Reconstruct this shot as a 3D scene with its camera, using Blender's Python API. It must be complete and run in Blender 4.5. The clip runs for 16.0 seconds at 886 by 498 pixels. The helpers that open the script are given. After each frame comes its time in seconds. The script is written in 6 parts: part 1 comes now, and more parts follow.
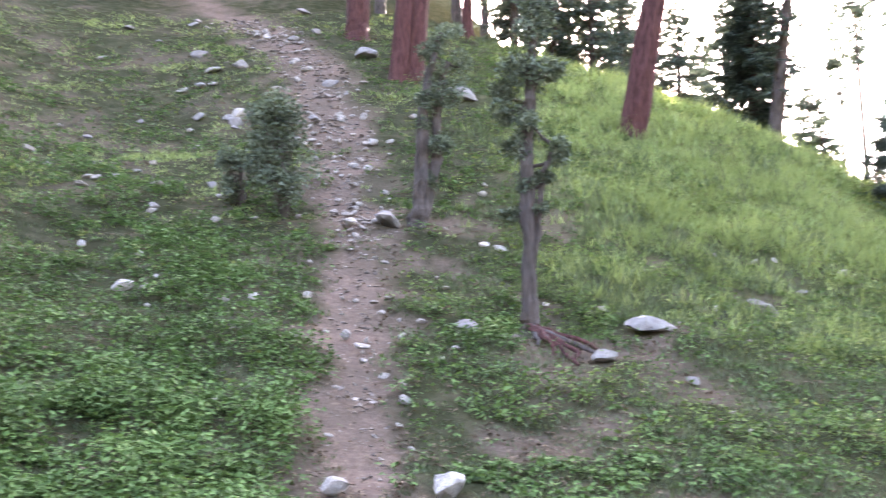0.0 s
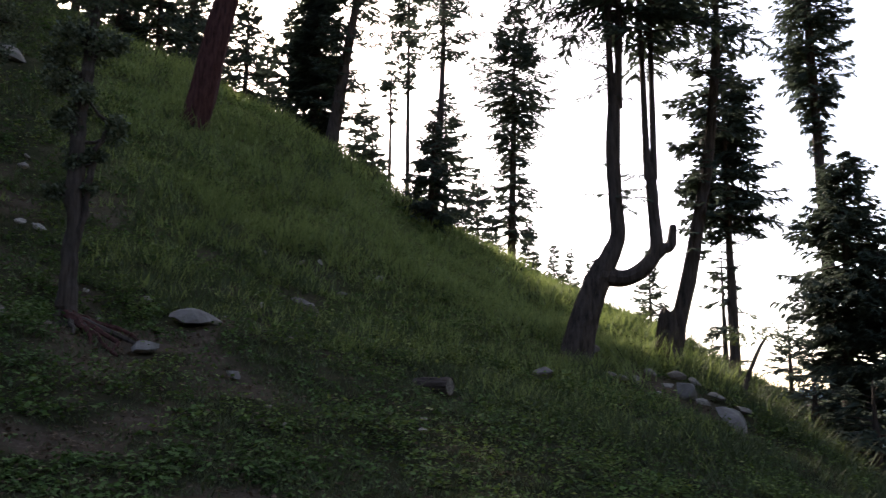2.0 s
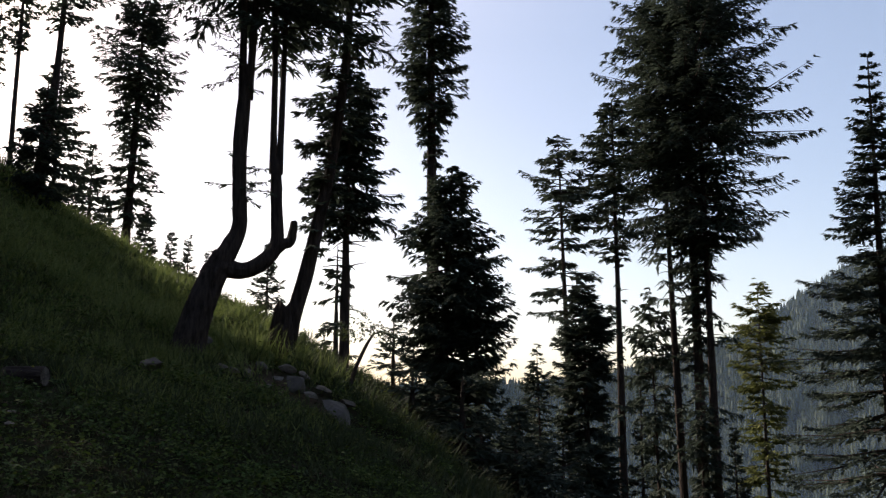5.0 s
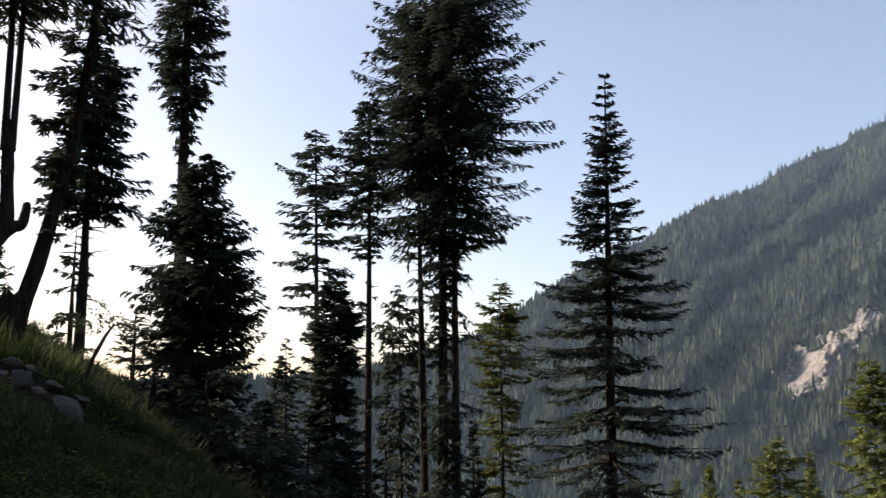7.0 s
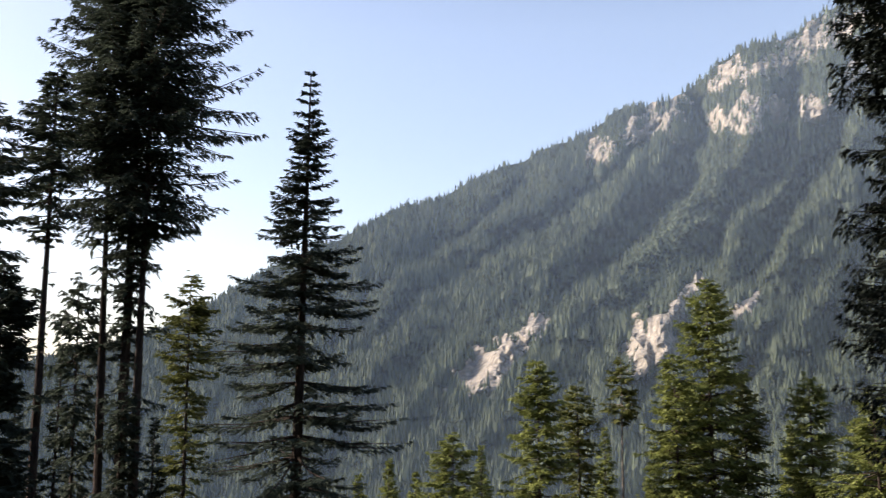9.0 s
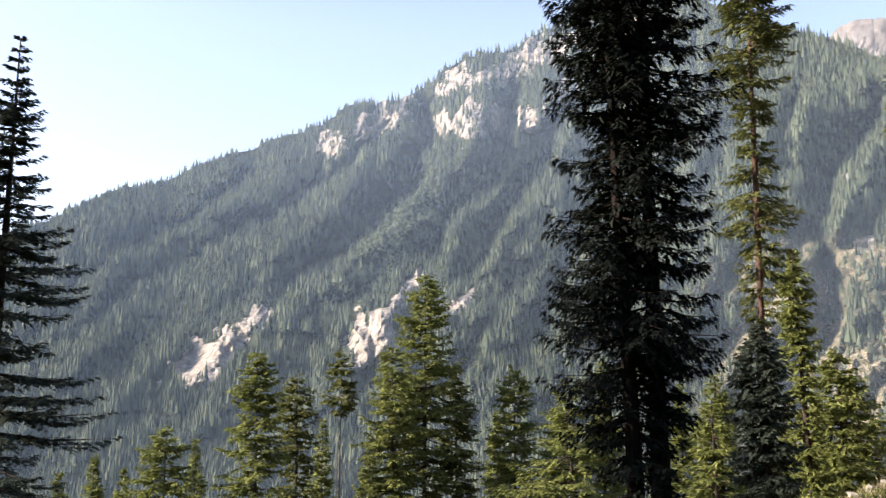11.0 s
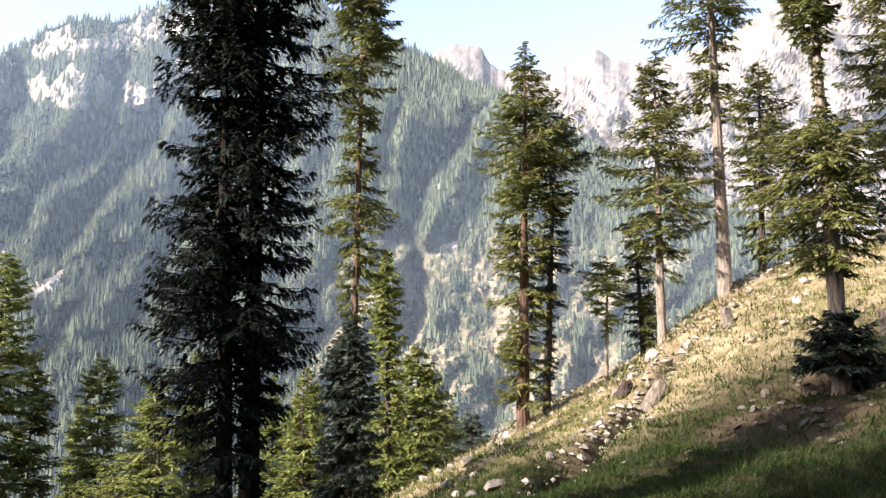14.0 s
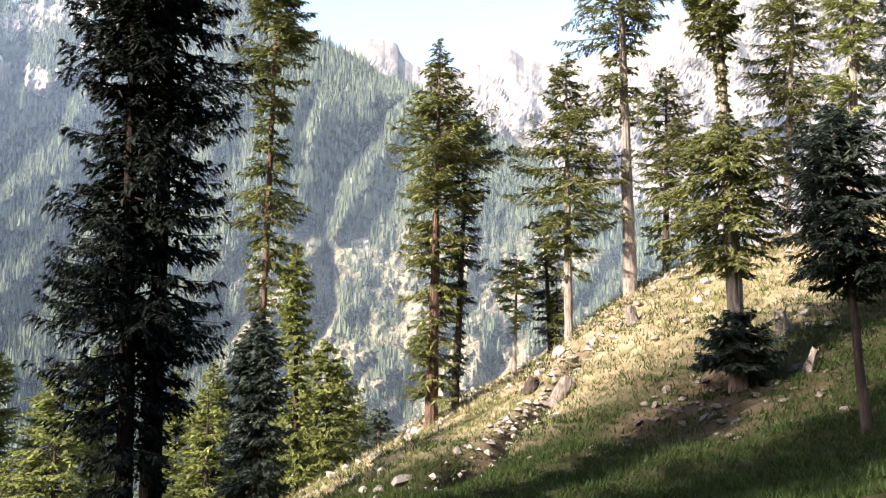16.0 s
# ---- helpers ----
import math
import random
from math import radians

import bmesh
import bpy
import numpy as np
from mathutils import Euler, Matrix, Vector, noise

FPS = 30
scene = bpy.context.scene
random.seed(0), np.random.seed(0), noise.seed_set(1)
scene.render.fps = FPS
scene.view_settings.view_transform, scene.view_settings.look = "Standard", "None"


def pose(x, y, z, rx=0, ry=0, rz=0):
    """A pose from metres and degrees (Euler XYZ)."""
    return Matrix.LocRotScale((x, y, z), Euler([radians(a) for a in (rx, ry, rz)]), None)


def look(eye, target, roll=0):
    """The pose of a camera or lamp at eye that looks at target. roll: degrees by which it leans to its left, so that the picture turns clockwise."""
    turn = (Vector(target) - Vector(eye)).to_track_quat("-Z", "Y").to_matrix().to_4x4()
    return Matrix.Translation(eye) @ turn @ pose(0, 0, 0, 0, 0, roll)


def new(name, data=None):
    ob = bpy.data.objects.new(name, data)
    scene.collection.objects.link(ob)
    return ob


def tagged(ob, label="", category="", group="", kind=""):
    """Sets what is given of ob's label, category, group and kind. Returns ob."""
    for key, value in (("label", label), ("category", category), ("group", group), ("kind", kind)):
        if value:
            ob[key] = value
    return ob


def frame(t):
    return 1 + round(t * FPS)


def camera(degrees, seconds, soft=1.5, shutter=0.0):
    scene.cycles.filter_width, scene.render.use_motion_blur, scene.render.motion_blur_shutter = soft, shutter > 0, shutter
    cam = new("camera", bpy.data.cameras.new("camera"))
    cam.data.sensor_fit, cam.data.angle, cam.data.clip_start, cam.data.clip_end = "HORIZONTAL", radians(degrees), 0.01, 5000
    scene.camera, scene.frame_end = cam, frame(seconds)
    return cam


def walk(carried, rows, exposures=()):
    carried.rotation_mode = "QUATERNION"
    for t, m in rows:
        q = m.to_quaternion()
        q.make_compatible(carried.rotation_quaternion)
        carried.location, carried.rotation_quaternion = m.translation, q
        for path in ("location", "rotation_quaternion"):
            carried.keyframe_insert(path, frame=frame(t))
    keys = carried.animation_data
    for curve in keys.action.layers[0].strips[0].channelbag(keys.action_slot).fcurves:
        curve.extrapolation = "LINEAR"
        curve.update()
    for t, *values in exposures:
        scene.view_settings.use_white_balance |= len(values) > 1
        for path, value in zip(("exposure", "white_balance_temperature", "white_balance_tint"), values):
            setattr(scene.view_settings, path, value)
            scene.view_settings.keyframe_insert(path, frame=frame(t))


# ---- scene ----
EYE = (0.0, 0.0, 1.6)
# seconds, heading (clockwise from +y), pitch up, lean to the left, in degrees
TURNS = [
    (0, 0.92, 10.22, 0.10),
    (0.5, 11.64, 10.13, -0.00),
    (1, 18.44, 10.07, 0.14),
    (1.5, 23.32, 9.98, 0.17),
    (2, 28.17, 9.94, 0.29),
    (2.5, 33.33, 9.91, 0.18),
    (3, 37.49, 9.75, 0.23),
    (3.5, 40.82, 9.72, 0.23),
    (4, 44.81, 9.73, 0.29),
    (6.5, 61.68, 9.44, 0.20),
    (7, 66.56, 9.41, 0.10),
    (7.5, 71.13, 9.33, 0.12),
    (8, 75.34, 9.27, 0.21),
    (8.5, 79.91, 9.28, 0.31),
    (9, 85.16, 9.23, 0.25),
    (9.5, 90.03, 9.16, 0.38),
    (12, 110.04, 8.42, -0.29),
    (12.5, 114.55, 8.30, -0.12),
    (13, 118.70, 8.26, 0.06),
    (13.5, 122.66, 8.22, 0.19),
    (14, 126.08, 8.28, 0.23),
    (14.5, 128.64, 8.25, 0.31),
    (15, 130.69, 8.17, 0.40),
    (15.5, 131.52, 8.10, 0.44),
    (16, 131.54, 8.05, 0.47),
]
cam = camera(50.55, 16.0, soft=1.2, shutter=0.25)


def ahead(az, el):
    """The unit vector at a heading and an elevation, in degrees."""
    a, e = radians(az), radians(el)
    return Vector((math.sin(a) * math.cos(e), math.cos(a) * math.cos(e), math.sin(e)))


walk(cam, [(t, look(EYE, Vector(EYE) + 10 * ahead(az, el), roll)) for t, az, el, roll in TURNS],
     exposures=[(0, 5.25, 7200, 26), (0.5, 4.35, 7100, 25), (1.0, 3.2, 7100, 21), (1.5, 2.3, 7100, 20), (2.0, 1.85, 7100, 19), (2.5, 1.22, 7100, 18), (3.5, 0.55, 7050, 18), (4.2, 0.42, 7000, 17),
                (7, 0.54, 7050, 16), (8.2, 0.68, 7050, 17), (9.5, 1.05, 7050, 18), (12.5, 1.57, 6900, 20), (16, 1.92, 6850, 18)])

# ---------------------------------------------------------------- world and sun
SUN_AZ, SUN_EL = 8.0, 27.8
world = bpy.data.worlds.new("world")
scene.world = world
world.use_nodes = True
wn = world.node_tree.nodes
sky = wn.new("ShaderNodeTexSky")
sky.sky_type = "NISHITA"
sky.sun_disc = False
sky.sun_elevation, sky.sun_rotation = radians(SUN_EL), radians(SUN_AZ)
sky.altitude, sky.air_density, sky.dust_density, sky.ozone_density = 1200, 1.0, 4.5, 0.3
wn["Background"].inputs["Strength"].default_value = 0.15
world.node_tree.links.new(sky.outputs[0], wn["Background"].inputs["Color"])

sun = new("sun", bpy.data.lights.new("sun", "SUN"))
sun.data.energy, sun.data.angle, sun.data.color = 5.0, radians(0.53), (1.0, 0.93, 0.82)
sun.matrix_world = look(100 * ahead(SUN_AZ, SUN_EL), (0, 0, 0))


# ---------------------------------------------------------------- arithmetic
def hash2(ix, iy, seed):
    h = (ix.astype(np.int64) * 374761393 + iy.astype(np.int64) * 668265263 + seed * 2147483647) & 0xFFFFFFFF
    h = ((h ^ (h >> 13)) * 1274126177) & 0xFFFFFFFF
    return ((h ^ (h >> 16)) & 0xFFFF) / 65535.0


def vnoise(x, y, seed=0):
    """Smooth value noise between -1 and 1."""
    x, y = np.asarray(x, float), np.asarray(y, float)
    ix, iy = np.floor(x), np.floor(y)
    fx, fy = x - ix, y - iy
    fx, fy = fx * fx * (3 - 2 * fx), fy * fy * (3 - 2 * fy)
    a, b = hash2(ix, iy, seed), hash2(ix + 1, iy, seed)
    c, d = hash2(ix, iy + 1, seed), hash2(ix + 1, iy + 1, seed)
    return 2 * ((a * (1 - fx) + b * fx) * (1 - fy) + (c * (1 - fx) + d * fx) * fy) - 1


def fbm(x, y, seed=0, octaves=4):
    total, amp = 0, 1.0
    for k in range(octaves):
        total = total + amp * vnoise(x * 2 ** k, y * 2 ** k, seed + 17 * k)
        amp *= 0.5
    return total


def glide(x, xs, ys):
    """A smooth curve through the points xs, ys (ys may be rows of values per x), by cubic pieces."""
    xs, ys, x = np.asarray(xs, float), np.asarray(ys, float), np.asarray(x, float)
    slope = np.gradient(ys, xs, axis=0)
    i = np.clip(np.searchsorted(xs, x) - 1, 0, len(xs) - 2)
    h = xs[i + 1] - xs[i]
    u = np.clip((x - xs[i]) / h, 0, 1)
    if ys.ndim > 1:
        h, u = h[:, None], u[:, None]
    return ((1 + 2 * u) * (1 - u) ** 2 * ys[i] + u * (1 - u) ** 2 * h * slope[i]
            + u * u * (3 - 2 * u) * ys[i + 1] + u * u * (u - 1) * h * slope[i + 1])


# ---------------------------------------------------------------- meshes
def mesh_of(name, verts, faces, smooth=False):
    """A mesh from arrays; all faces have the same number of corners."""
    verts, faces = np.asarray(verts, np.float32), np.asarray(faces, np.int32)
    me = bpy.data.meshes.new(name)
    n, k = faces.shape
    me.vertices.add(len(verts))
    me.vertices.foreach_set("co", verts.ravel())
    me.loops.add(n * k)
    me.loops.foreach_set("vertex_index", faces.ravel())
    me.polygons.add(n)
    me.polygons.foreach_set("loop_start", np.arange(0, n * k, k, dtype=np.int32))
    me.polygons.foreach_set("use_smooth", np.full(n, smooth))
    me.update(calc_edges=True)
    return me


def part(name, data, material, parent, label=""):
    """One mesh object under a thing. data: a mesh, a bmesh or (verts, faces)."""
    if isinstance(data, tuple):
        data = mesh_of(name, *data)
    elif isinstance(data, bmesh.types.BMesh):
        bm, data = data, bpy.data.meshes.new(name)
        bm.to_mesh(data)
        bm.free()
    if not data.materials:
        data.materials.append(material)
    ob = new(name, data)
    ob.parent = parent
    if label:
        ob["label"] = label
    return ob


def thing(name, label, category, m, group="", kind=""):
    ob = new(name)
    ob.empty_display_size = 0.3
    ob.matrix_world = m
    return tagged(ob, label, category, group, kind)


def join(pieces):
    """Several (verts, faces) as one."""
    verts, faces, n = [], [], 0
    for v, f in pieces:
        verts.append(np.asarray(v, float))
        faces.append(np.asarray(f, int) + n)
        n += len(v)
    return np.concatenate(verts), np.concatenate(faces)


def tube(path, radii, sides=9, rough=0.0, seed=0, flare=0.0):
    """A bark-covered tube along points, as quads; rough: uneven radius."""
    path, radii = np.asarray(path, float), np.asarray(radii, float)
    n = len(path)
    along = np.gradient(path, axis=0)
    along /= np.linalg.norm(along, axis=1, keepdims=True) + 1e-9
    ref = np.where(np.abs(along[:, 2:3]) > 0.95, [[1.0, 0, 0]], [[0, 0, 1.0]])
    u = np.cross(ref, along)
    for k in range(1, n):
        w = u[k - 1] - along[k] * (u[k - 1] @ along[k])
        u[k] = w
    u /= np.linalg.norm(u, axis=1, keepdims=True) + 1e-9
    v = np.cross(along, u)
    a = np.arange(sides) * 2 * np.pi / sides
    r = radii[:, None] * (1 + rough * vnoise(np.arange(sides)[None] * 0.9 + 0 * radii[:, None], np.arange(n)[:, None] * 0.55 + seed * 7.3, seed))
    if flare:
        low = np.exp(-np.arange(n) / max(1.0, n * 0.06))[:, None]
        r = r * (1 + flare * low * (1 + 0.7 * np.cos(a * 4 + seed)[None]))
    ring = path[:, None] + r[..., None] * (np.cos(a)[None, :, None] * u[:, None] + np.sin(a)[None, :, None] * v[:, None])
    i, j = np.meshgrid(np.arange(n - 1), np.arange(sides), indexing="ij")
    i, j = i.ravel(), j.ravel()
    k = (j + 1) % sides
    faces = np.stack([i * sides + j, i * sides + k, (i + 1) * sides + k, (i + 1) * sides + j], 1)
    return ring.reshape(-1, 3), faces


# ---------------------------------------------------------------- materials
def material(name):
    m = bpy.data.materials.new(name)
    m.use_nodes = True
    t = m.node_tree
    return m, t, t.nodes["Principled BSDF"]


def add(t, kind, **values):
    node = t.nodes.new(kind)
    for key, value in values.items():
        node.inputs[key].default_value = value
    return node


def place_in(t, which="Object"):
    return t.nodes.new("ShaderNodeTexCoord").outputs[which]


def noise_of(t, coords, scale, detail=4.0, rough=0.6):
    n = add(t, "ShaderNodeTexNoise", Scale=scale, Detail=detail, Roughness=rough)
    t.links.new(coords, n.inputs["Vector"])
    return n.outputs["Fac"]


def ramp(t, fac, stops):
    r = t.nodes.new("ShaderNodeValToRGB")
    while len(r.color_ramp.elements) < len(stops):
        r.color_ramp.elements.new(0.5)
    for e, (p, c) in zip(r.color_ramp.elements, stops):
        e.position, e.color = p, (*c, 1)
    t.links.new(fac, r.inputs["Fac"])
    return r.outputs["Color"]


def mix(t, fac, a, b, how="MIX"):
    n = t.nodes.new("ShaderNodeMix")
    n.data_type, n.blend_type = "RGBA", how
    for sock, val in ((n.inputs[0], fac), (n.inputs[6], a), (n.inputs[7], b)):
        if isinstance(val, bpy.types.NodeSocket):
            t.links.new(val, sock)
        else:
            sock.default_value = val if isinstance(val, (int, float)) else (*val, 1)
    return n.outputs[2]


def math_of(t, how, a, b=0.0):
    n = t.nodes.new("ShaderNodeMath")
    n.operation = how
    for sock, val in zip(n.inputs, (a, b)):
        if isinstance(val, bpy.types.NodeSocket):
            t.links.new(val, sock)
        else:
            sock.default_value = val
    return n.outputs[0]


def relief(t, bsdf, height, strength=0.5, distance=0.05):
    b = add(t, "ShaderNodeBump", Strength=strength, Distance=distance)
    t.links.new(height, b.inputs["Height"])
    t.links.new(b.outputs[0], bsdf.inputs["Normal"])


def stretched(t, coords, scale):
    m = t.nodes.new("ShaderNodeMapping")
    m.inputs["Scale"].default_value = scale
    t.links.new(coords, m.inputs["Vector"])
    return m.outputs[0]


def bark(name, dark, light, rim=None):
    m, t, b = material(name)
    co = place_in(t)
    ridge = noise_of(t, stretched(t, co, (9, 9, 1.6)), 1.4, 5, 0.65)
    patch = noise_of(t, co, 0.8, 3)
    col = ramp(t, ridge, [(0.3, dark), (0.62, light)])
    if rim:
        col = mix(t, ramp(t, patch, [(0.45, (0, 0, 0)), (0.62, (1, 1, 1))]), col, rim)
    t.links.new(col, b.inputs["Base Color"])
    b.inputs["Roughness"].default_value = 0.92
    b.inputs["Specular IOR Level"].default_value = 0.05
    relief(t, b, ridge, 0.9, 0.06)
    return m


def leaves(name, dark, light, thin=0.25, tint=(0.12, 0.16, 0.02)):
    """Needles or leaves: uneven green, a little light through."""
    m, t, b = material(name)
    geo = t.nodes.new("ShaderNodeNewGeometry")
    info = t.nodes.new("ShaderNodeObjectInfo")
    patch = noise_of(t, place_in(t), 0.7, 3)
    f = math_of(t, "ADD", math_of(t, "MULTIPLY", geo.outputs["Random Per Island"], 0.55), math_of(t, "MULTIPLY", patch, 0.6))
    f = math_of(t, "ADD", f, math_of(t, "MULTIPLY", info.outputs["Random"], 0.12))
    col = ramp(t, f, [(0.25, dark), (0.85, light)])
    t.links.new(col, b.inputs["Base Color"])
    b.inputs["Roughness"].default_value = 0.7
    b.inputs["Specular IOR Level"].default_value = 0.06
    tr = t.nodes.new("ShaderNodeBsdfTranslucent")
    t.links.new(mix(t, 0.5, col, tint), tr.inputs["Color"])
    ms = t.nodes.new("ShaderNodeMixShader")
    ms.inputs[0].default_value = thin
    t.links.new(b.outputs[0], ms.inputs[1])
    t.links.new(tr.outputs[0], ms.inputs[2])
    t.links.new(ms.outputs[0], t.nodes["Material Output"].inputs["Surface"])
    return m


def rock(name, dark, light, scale=1.5, stain=None, bump=0.6):
    m, t, b = material(name)
    co = place_in(t)
    info = t.nodes.new("ShaderNodeObjectInfo")
    big = noise_of(t, co, scale, 6, 0.65)
    fine = noise_of(t, co, scale * 9, 4, 0.7)
    col = ramp(t, big, [(0.3, dark), (0.65, light)])
    col = mix(t, math_of(t, "MULTIPLY", fine, 0.5), col, dark)
    if stain:
        s = noise_of(t, co, scale * 0.6, 3)
        col = mix(t, ramp(t, s, [(0.52, (0, 0, 0)), (0.62, (0.8, 0.8, 0.8))]), col, stain)
    col = mix(t, math_of(t, "MULTIPLY", info.outputs["Random"], 0.6), col, dark)
    t.links.new(col, b.inputs["Base Color"])
    b.inputs["Roughness"].default_value = 0.88
    b.inputs["Specular IOR Level"].default_value = 0.15
    relief(t, b, math_of(t, "ADD", big, math_of(t, "MULTIPLY", fine, 0.3)), bump, 0.08)
    return m


BARK_GREY = bark("bark grey", (0.018, 0.015, 0.013), (0.07, 0.055, 0.048))
BARK_RED = bark("bark red", (0.018, 0.0082, 0.0072), (0.068, 0.03, 0.026))
# lighter bark for trunks in the sun, their light put into the colour
BARK_PALE = bark("bark pale", (0.08, 0.067, 0.058), (0.27, 0.23, 0.198))
# bark of the great twin tree, with its shade put into the colour
BARK_SHADED = bark("bark in shade", (0.007, 0.006, 0.005), (0.026, 0.021, 0.018))
BARK_WARM = bark("bark warm", (0.035, 0.022, 0.017), (0.13, 0.085, 0.066))
BARK_OAK = bark("bark oak", (0.016, 0.0125, 0.0105), (0.07, 0.056, 0.048), (0.05, 0.044, 0.038))
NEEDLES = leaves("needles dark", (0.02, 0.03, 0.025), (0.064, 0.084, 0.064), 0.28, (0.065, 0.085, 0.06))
# lighter copies of the needles: sunlight on the trees is put into the colour
NEEDLES_SUN = leaves("needles sunlit", (0.045, 0.062, 0.02), (0.215, 0.245, 0.08), 0.34, (0.16, 0.19, 0.045))
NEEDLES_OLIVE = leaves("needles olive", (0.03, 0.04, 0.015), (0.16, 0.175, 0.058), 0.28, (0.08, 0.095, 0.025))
# needles of the great twin tree, darkened in colour for the hill's shade
NEEDLES_SHADED = leaves("needles in shade", (0.0045, 0.007, 0.0062), (0.0145, 0.02, 0.0155), 0.04, (0.02, 0.03, 0.01))
OAK_LEAF = leaves("oak leaves", (0.014, 0.019, 0.014), (0.1, 0.12, 0.085), 0.15)
SLOPE_STONE = rock("sunny stone", (0.14, 0.125, 0.108), (0.45, 0.415, 0.36), 1.6)
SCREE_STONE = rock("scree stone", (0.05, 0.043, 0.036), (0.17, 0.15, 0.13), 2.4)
PALE_STONE = rock("white stone", (0.15, 0.134, 0.115), (0.46, 0.42, 0.37), 2.0, None, 0.9)
BOULDER = rock("grey boulder", (0.075, 0.067, 0.06), (0.26, 0.236, 0.212), 1.4, (0.06, 0.06, 0.042))
STONE = rock("pale stone", (0.1, 0.086, 0.071), (0.35, 0.315, 0.27), 2.2, (0.07, 0.066, 0.05))

# ---------------------------------------------------------------- the ground
# Height of the hillside at headings (clockwise from +y), at these distances from where one stands.
REACH = (8, 13, 20, 28, 38, 60, 120)
HILL = {
    -60: (3, 6, 10.5, 16, 23, 38, 76),
    -25: (1.1, 3.0, 6.2, 10.3, 16.2, 30, 72),
    0: (1.05, 2.75, 6.2, 11.2, 17.4, 28.6, 58),
    13: (1.0, 2.4, 5.5, 10.0, 15.0, 19.5, 27),
    25.6: (0.75, 1.7, 3.8, 7.1, 10.3, 11.0, 10),
    34: (0.5, 1.15, 2.6, 4.9, 7.0, 5.5, 0),
    41: (0.3, 0.75, 2.1, 3.9, 3.9, 0, -12),
    48.2: (0.15, 0.3, 0.9, 2.0, 0.8, -5, -26),
    58: (-0.2, -0.7, -1.4, -2.8, -5.5, -13, -42),
    90: (-0.8, -2.2, -4.5, -8, -13, -24, -62),
    123.9: (-0.6, -1.3, -2.0, -2.2, -2.6, -9, -38),
    131: (-0.5, -0.95, -1.2, -0.6, 0.15, -2, -26),
    136.5: (-0.4, -0.8, -0.95, 0.3, 2.0, 1.7, -14),
    142: (-0.3, -0.6, -0.6, 1.3, 4.7, 5.6, 0),
    154: (0, -0.1, 0.4, 2.6, 7.1, 10.6, 12),
}


# a washed-out furrow down the sunny slope: heading and distance
FURROW = ((140.4, 35.2), (139.6, 33.7), (138.6, 32.4), (137.7, 31.0), (136.5, 29.7), (134.9, 27.9), (132.8, 25.8), (130.8, 23.4))


def line_distance(x, y, line):
    pts = [(r * math.sin(math.radians(a)), r * math.cos(math.radians(a))) for a, r in line]
    best = np.full(np.shape(x), 99.0)
    for (ax, ay), (bx, by) in zip(pts[:-1], pts[1:]):
        u = np.clip(((x - ax) * (bx - ax) + (y - ay) * (by - ay)) / ((bx - ax) ** 2 + (by - ay) ** 2), 0, 1)
        best = np.minimum(best, np.hypot(x - ax - u * (bx - ax), y - ay - u * (by - ay)))
    return best


def ground_at(az, r):
    """Height of the ground; arrays of headings in degrees and distances."""
    az, r = np.atleast_1d(np.asarray(az, float)), np.atleast_1d(np.asarray(r, float))
    keys = sorted(HILL)
    rows = [(0.12 * HILL[k][0], *HILL[k]) for k in keys]
    back = [(0.2, 2, 4, 7, 11, 17, 30, 62)]
    xs = np.array(keys + [215, 300])
    zs = np.array(rows + back + [rows[0]])
    a = np.mod(az + 60, 360) - 60
    prof = glide(a, xs, zs)
    far = np.where(prof[:, -1:] > 0, prof[:, -1:] * 1.35, prof[:, -1:] * 1.1 - 45)
    rs = np.array([0, 2.5, *REACH, 420.0, 5000.0])
    full = np.concatenate([0 * far, prof, far, far * 0.6 - 30], 1)
    lr = np.log(rs + 6)
    i = np.clip(np.searchsorted(rs, r) - 1, 0, len(rs) - 2)
    slope = np.gradient(full, lr, axis=1)
    n = np.arange(len(a))
    h = lr[i + 1] - lr[i]
    u = np.clip((np.log(r + 6) - lr[i]) / h, 0, 1)
    z = ((1 + 2 * u) * (1 - u) ** 2 * full[n, i] + u * (1 - u) ** 2 * h * slope[n, i]
         + u * u * (3 - 2 * u) * full[n, i + 1] + u * u * (u - 1) * h * slope[n, i + 1])
    x, y = r * np.sin(np.radians(az)), r * np.cos(np.radians(az))
    amp = np.clip((r - 3) / 12, 0, 1)
    d = line_distance(x, y, FURROW) + 0.25 * vnoise(x * 0.8, y * 0.8, 19)
    z = z - 1.15 * np.exp(-(d / 0.5) ** 2)
    z = z + amp * (0.22 * fbm(x * 0.16, y * 0.16, 3, 3) + 0.12 * fbm(x * 0.9, y * 0.9, 5, 3))
    return z


def spot(az, r, sink=0.0):
    """The place on the ground at a heading and a distance."""
    return Vector((r * math.sin(radians(az)), r * math.cos(radians(az)), float(ground_at(az, r)[0]) - sink))


# the footpath: heading and distance along its middle, and its width
TRAIL = ((2.0, 3.0, 0.8), (-2.6, 7.5, 0.8), (-4.6, 11.0, 0.85), (-4.5, 14.0, 0.85), (-4.3, 17.5, 0.8), (-5.2, 22.0, 1.3), (-6.5, 28.0, 1.9), (-8.2, 34.0, 2.2), (-11.5, 42.0, 1.8), (-16.0, 60.0, 1.2))


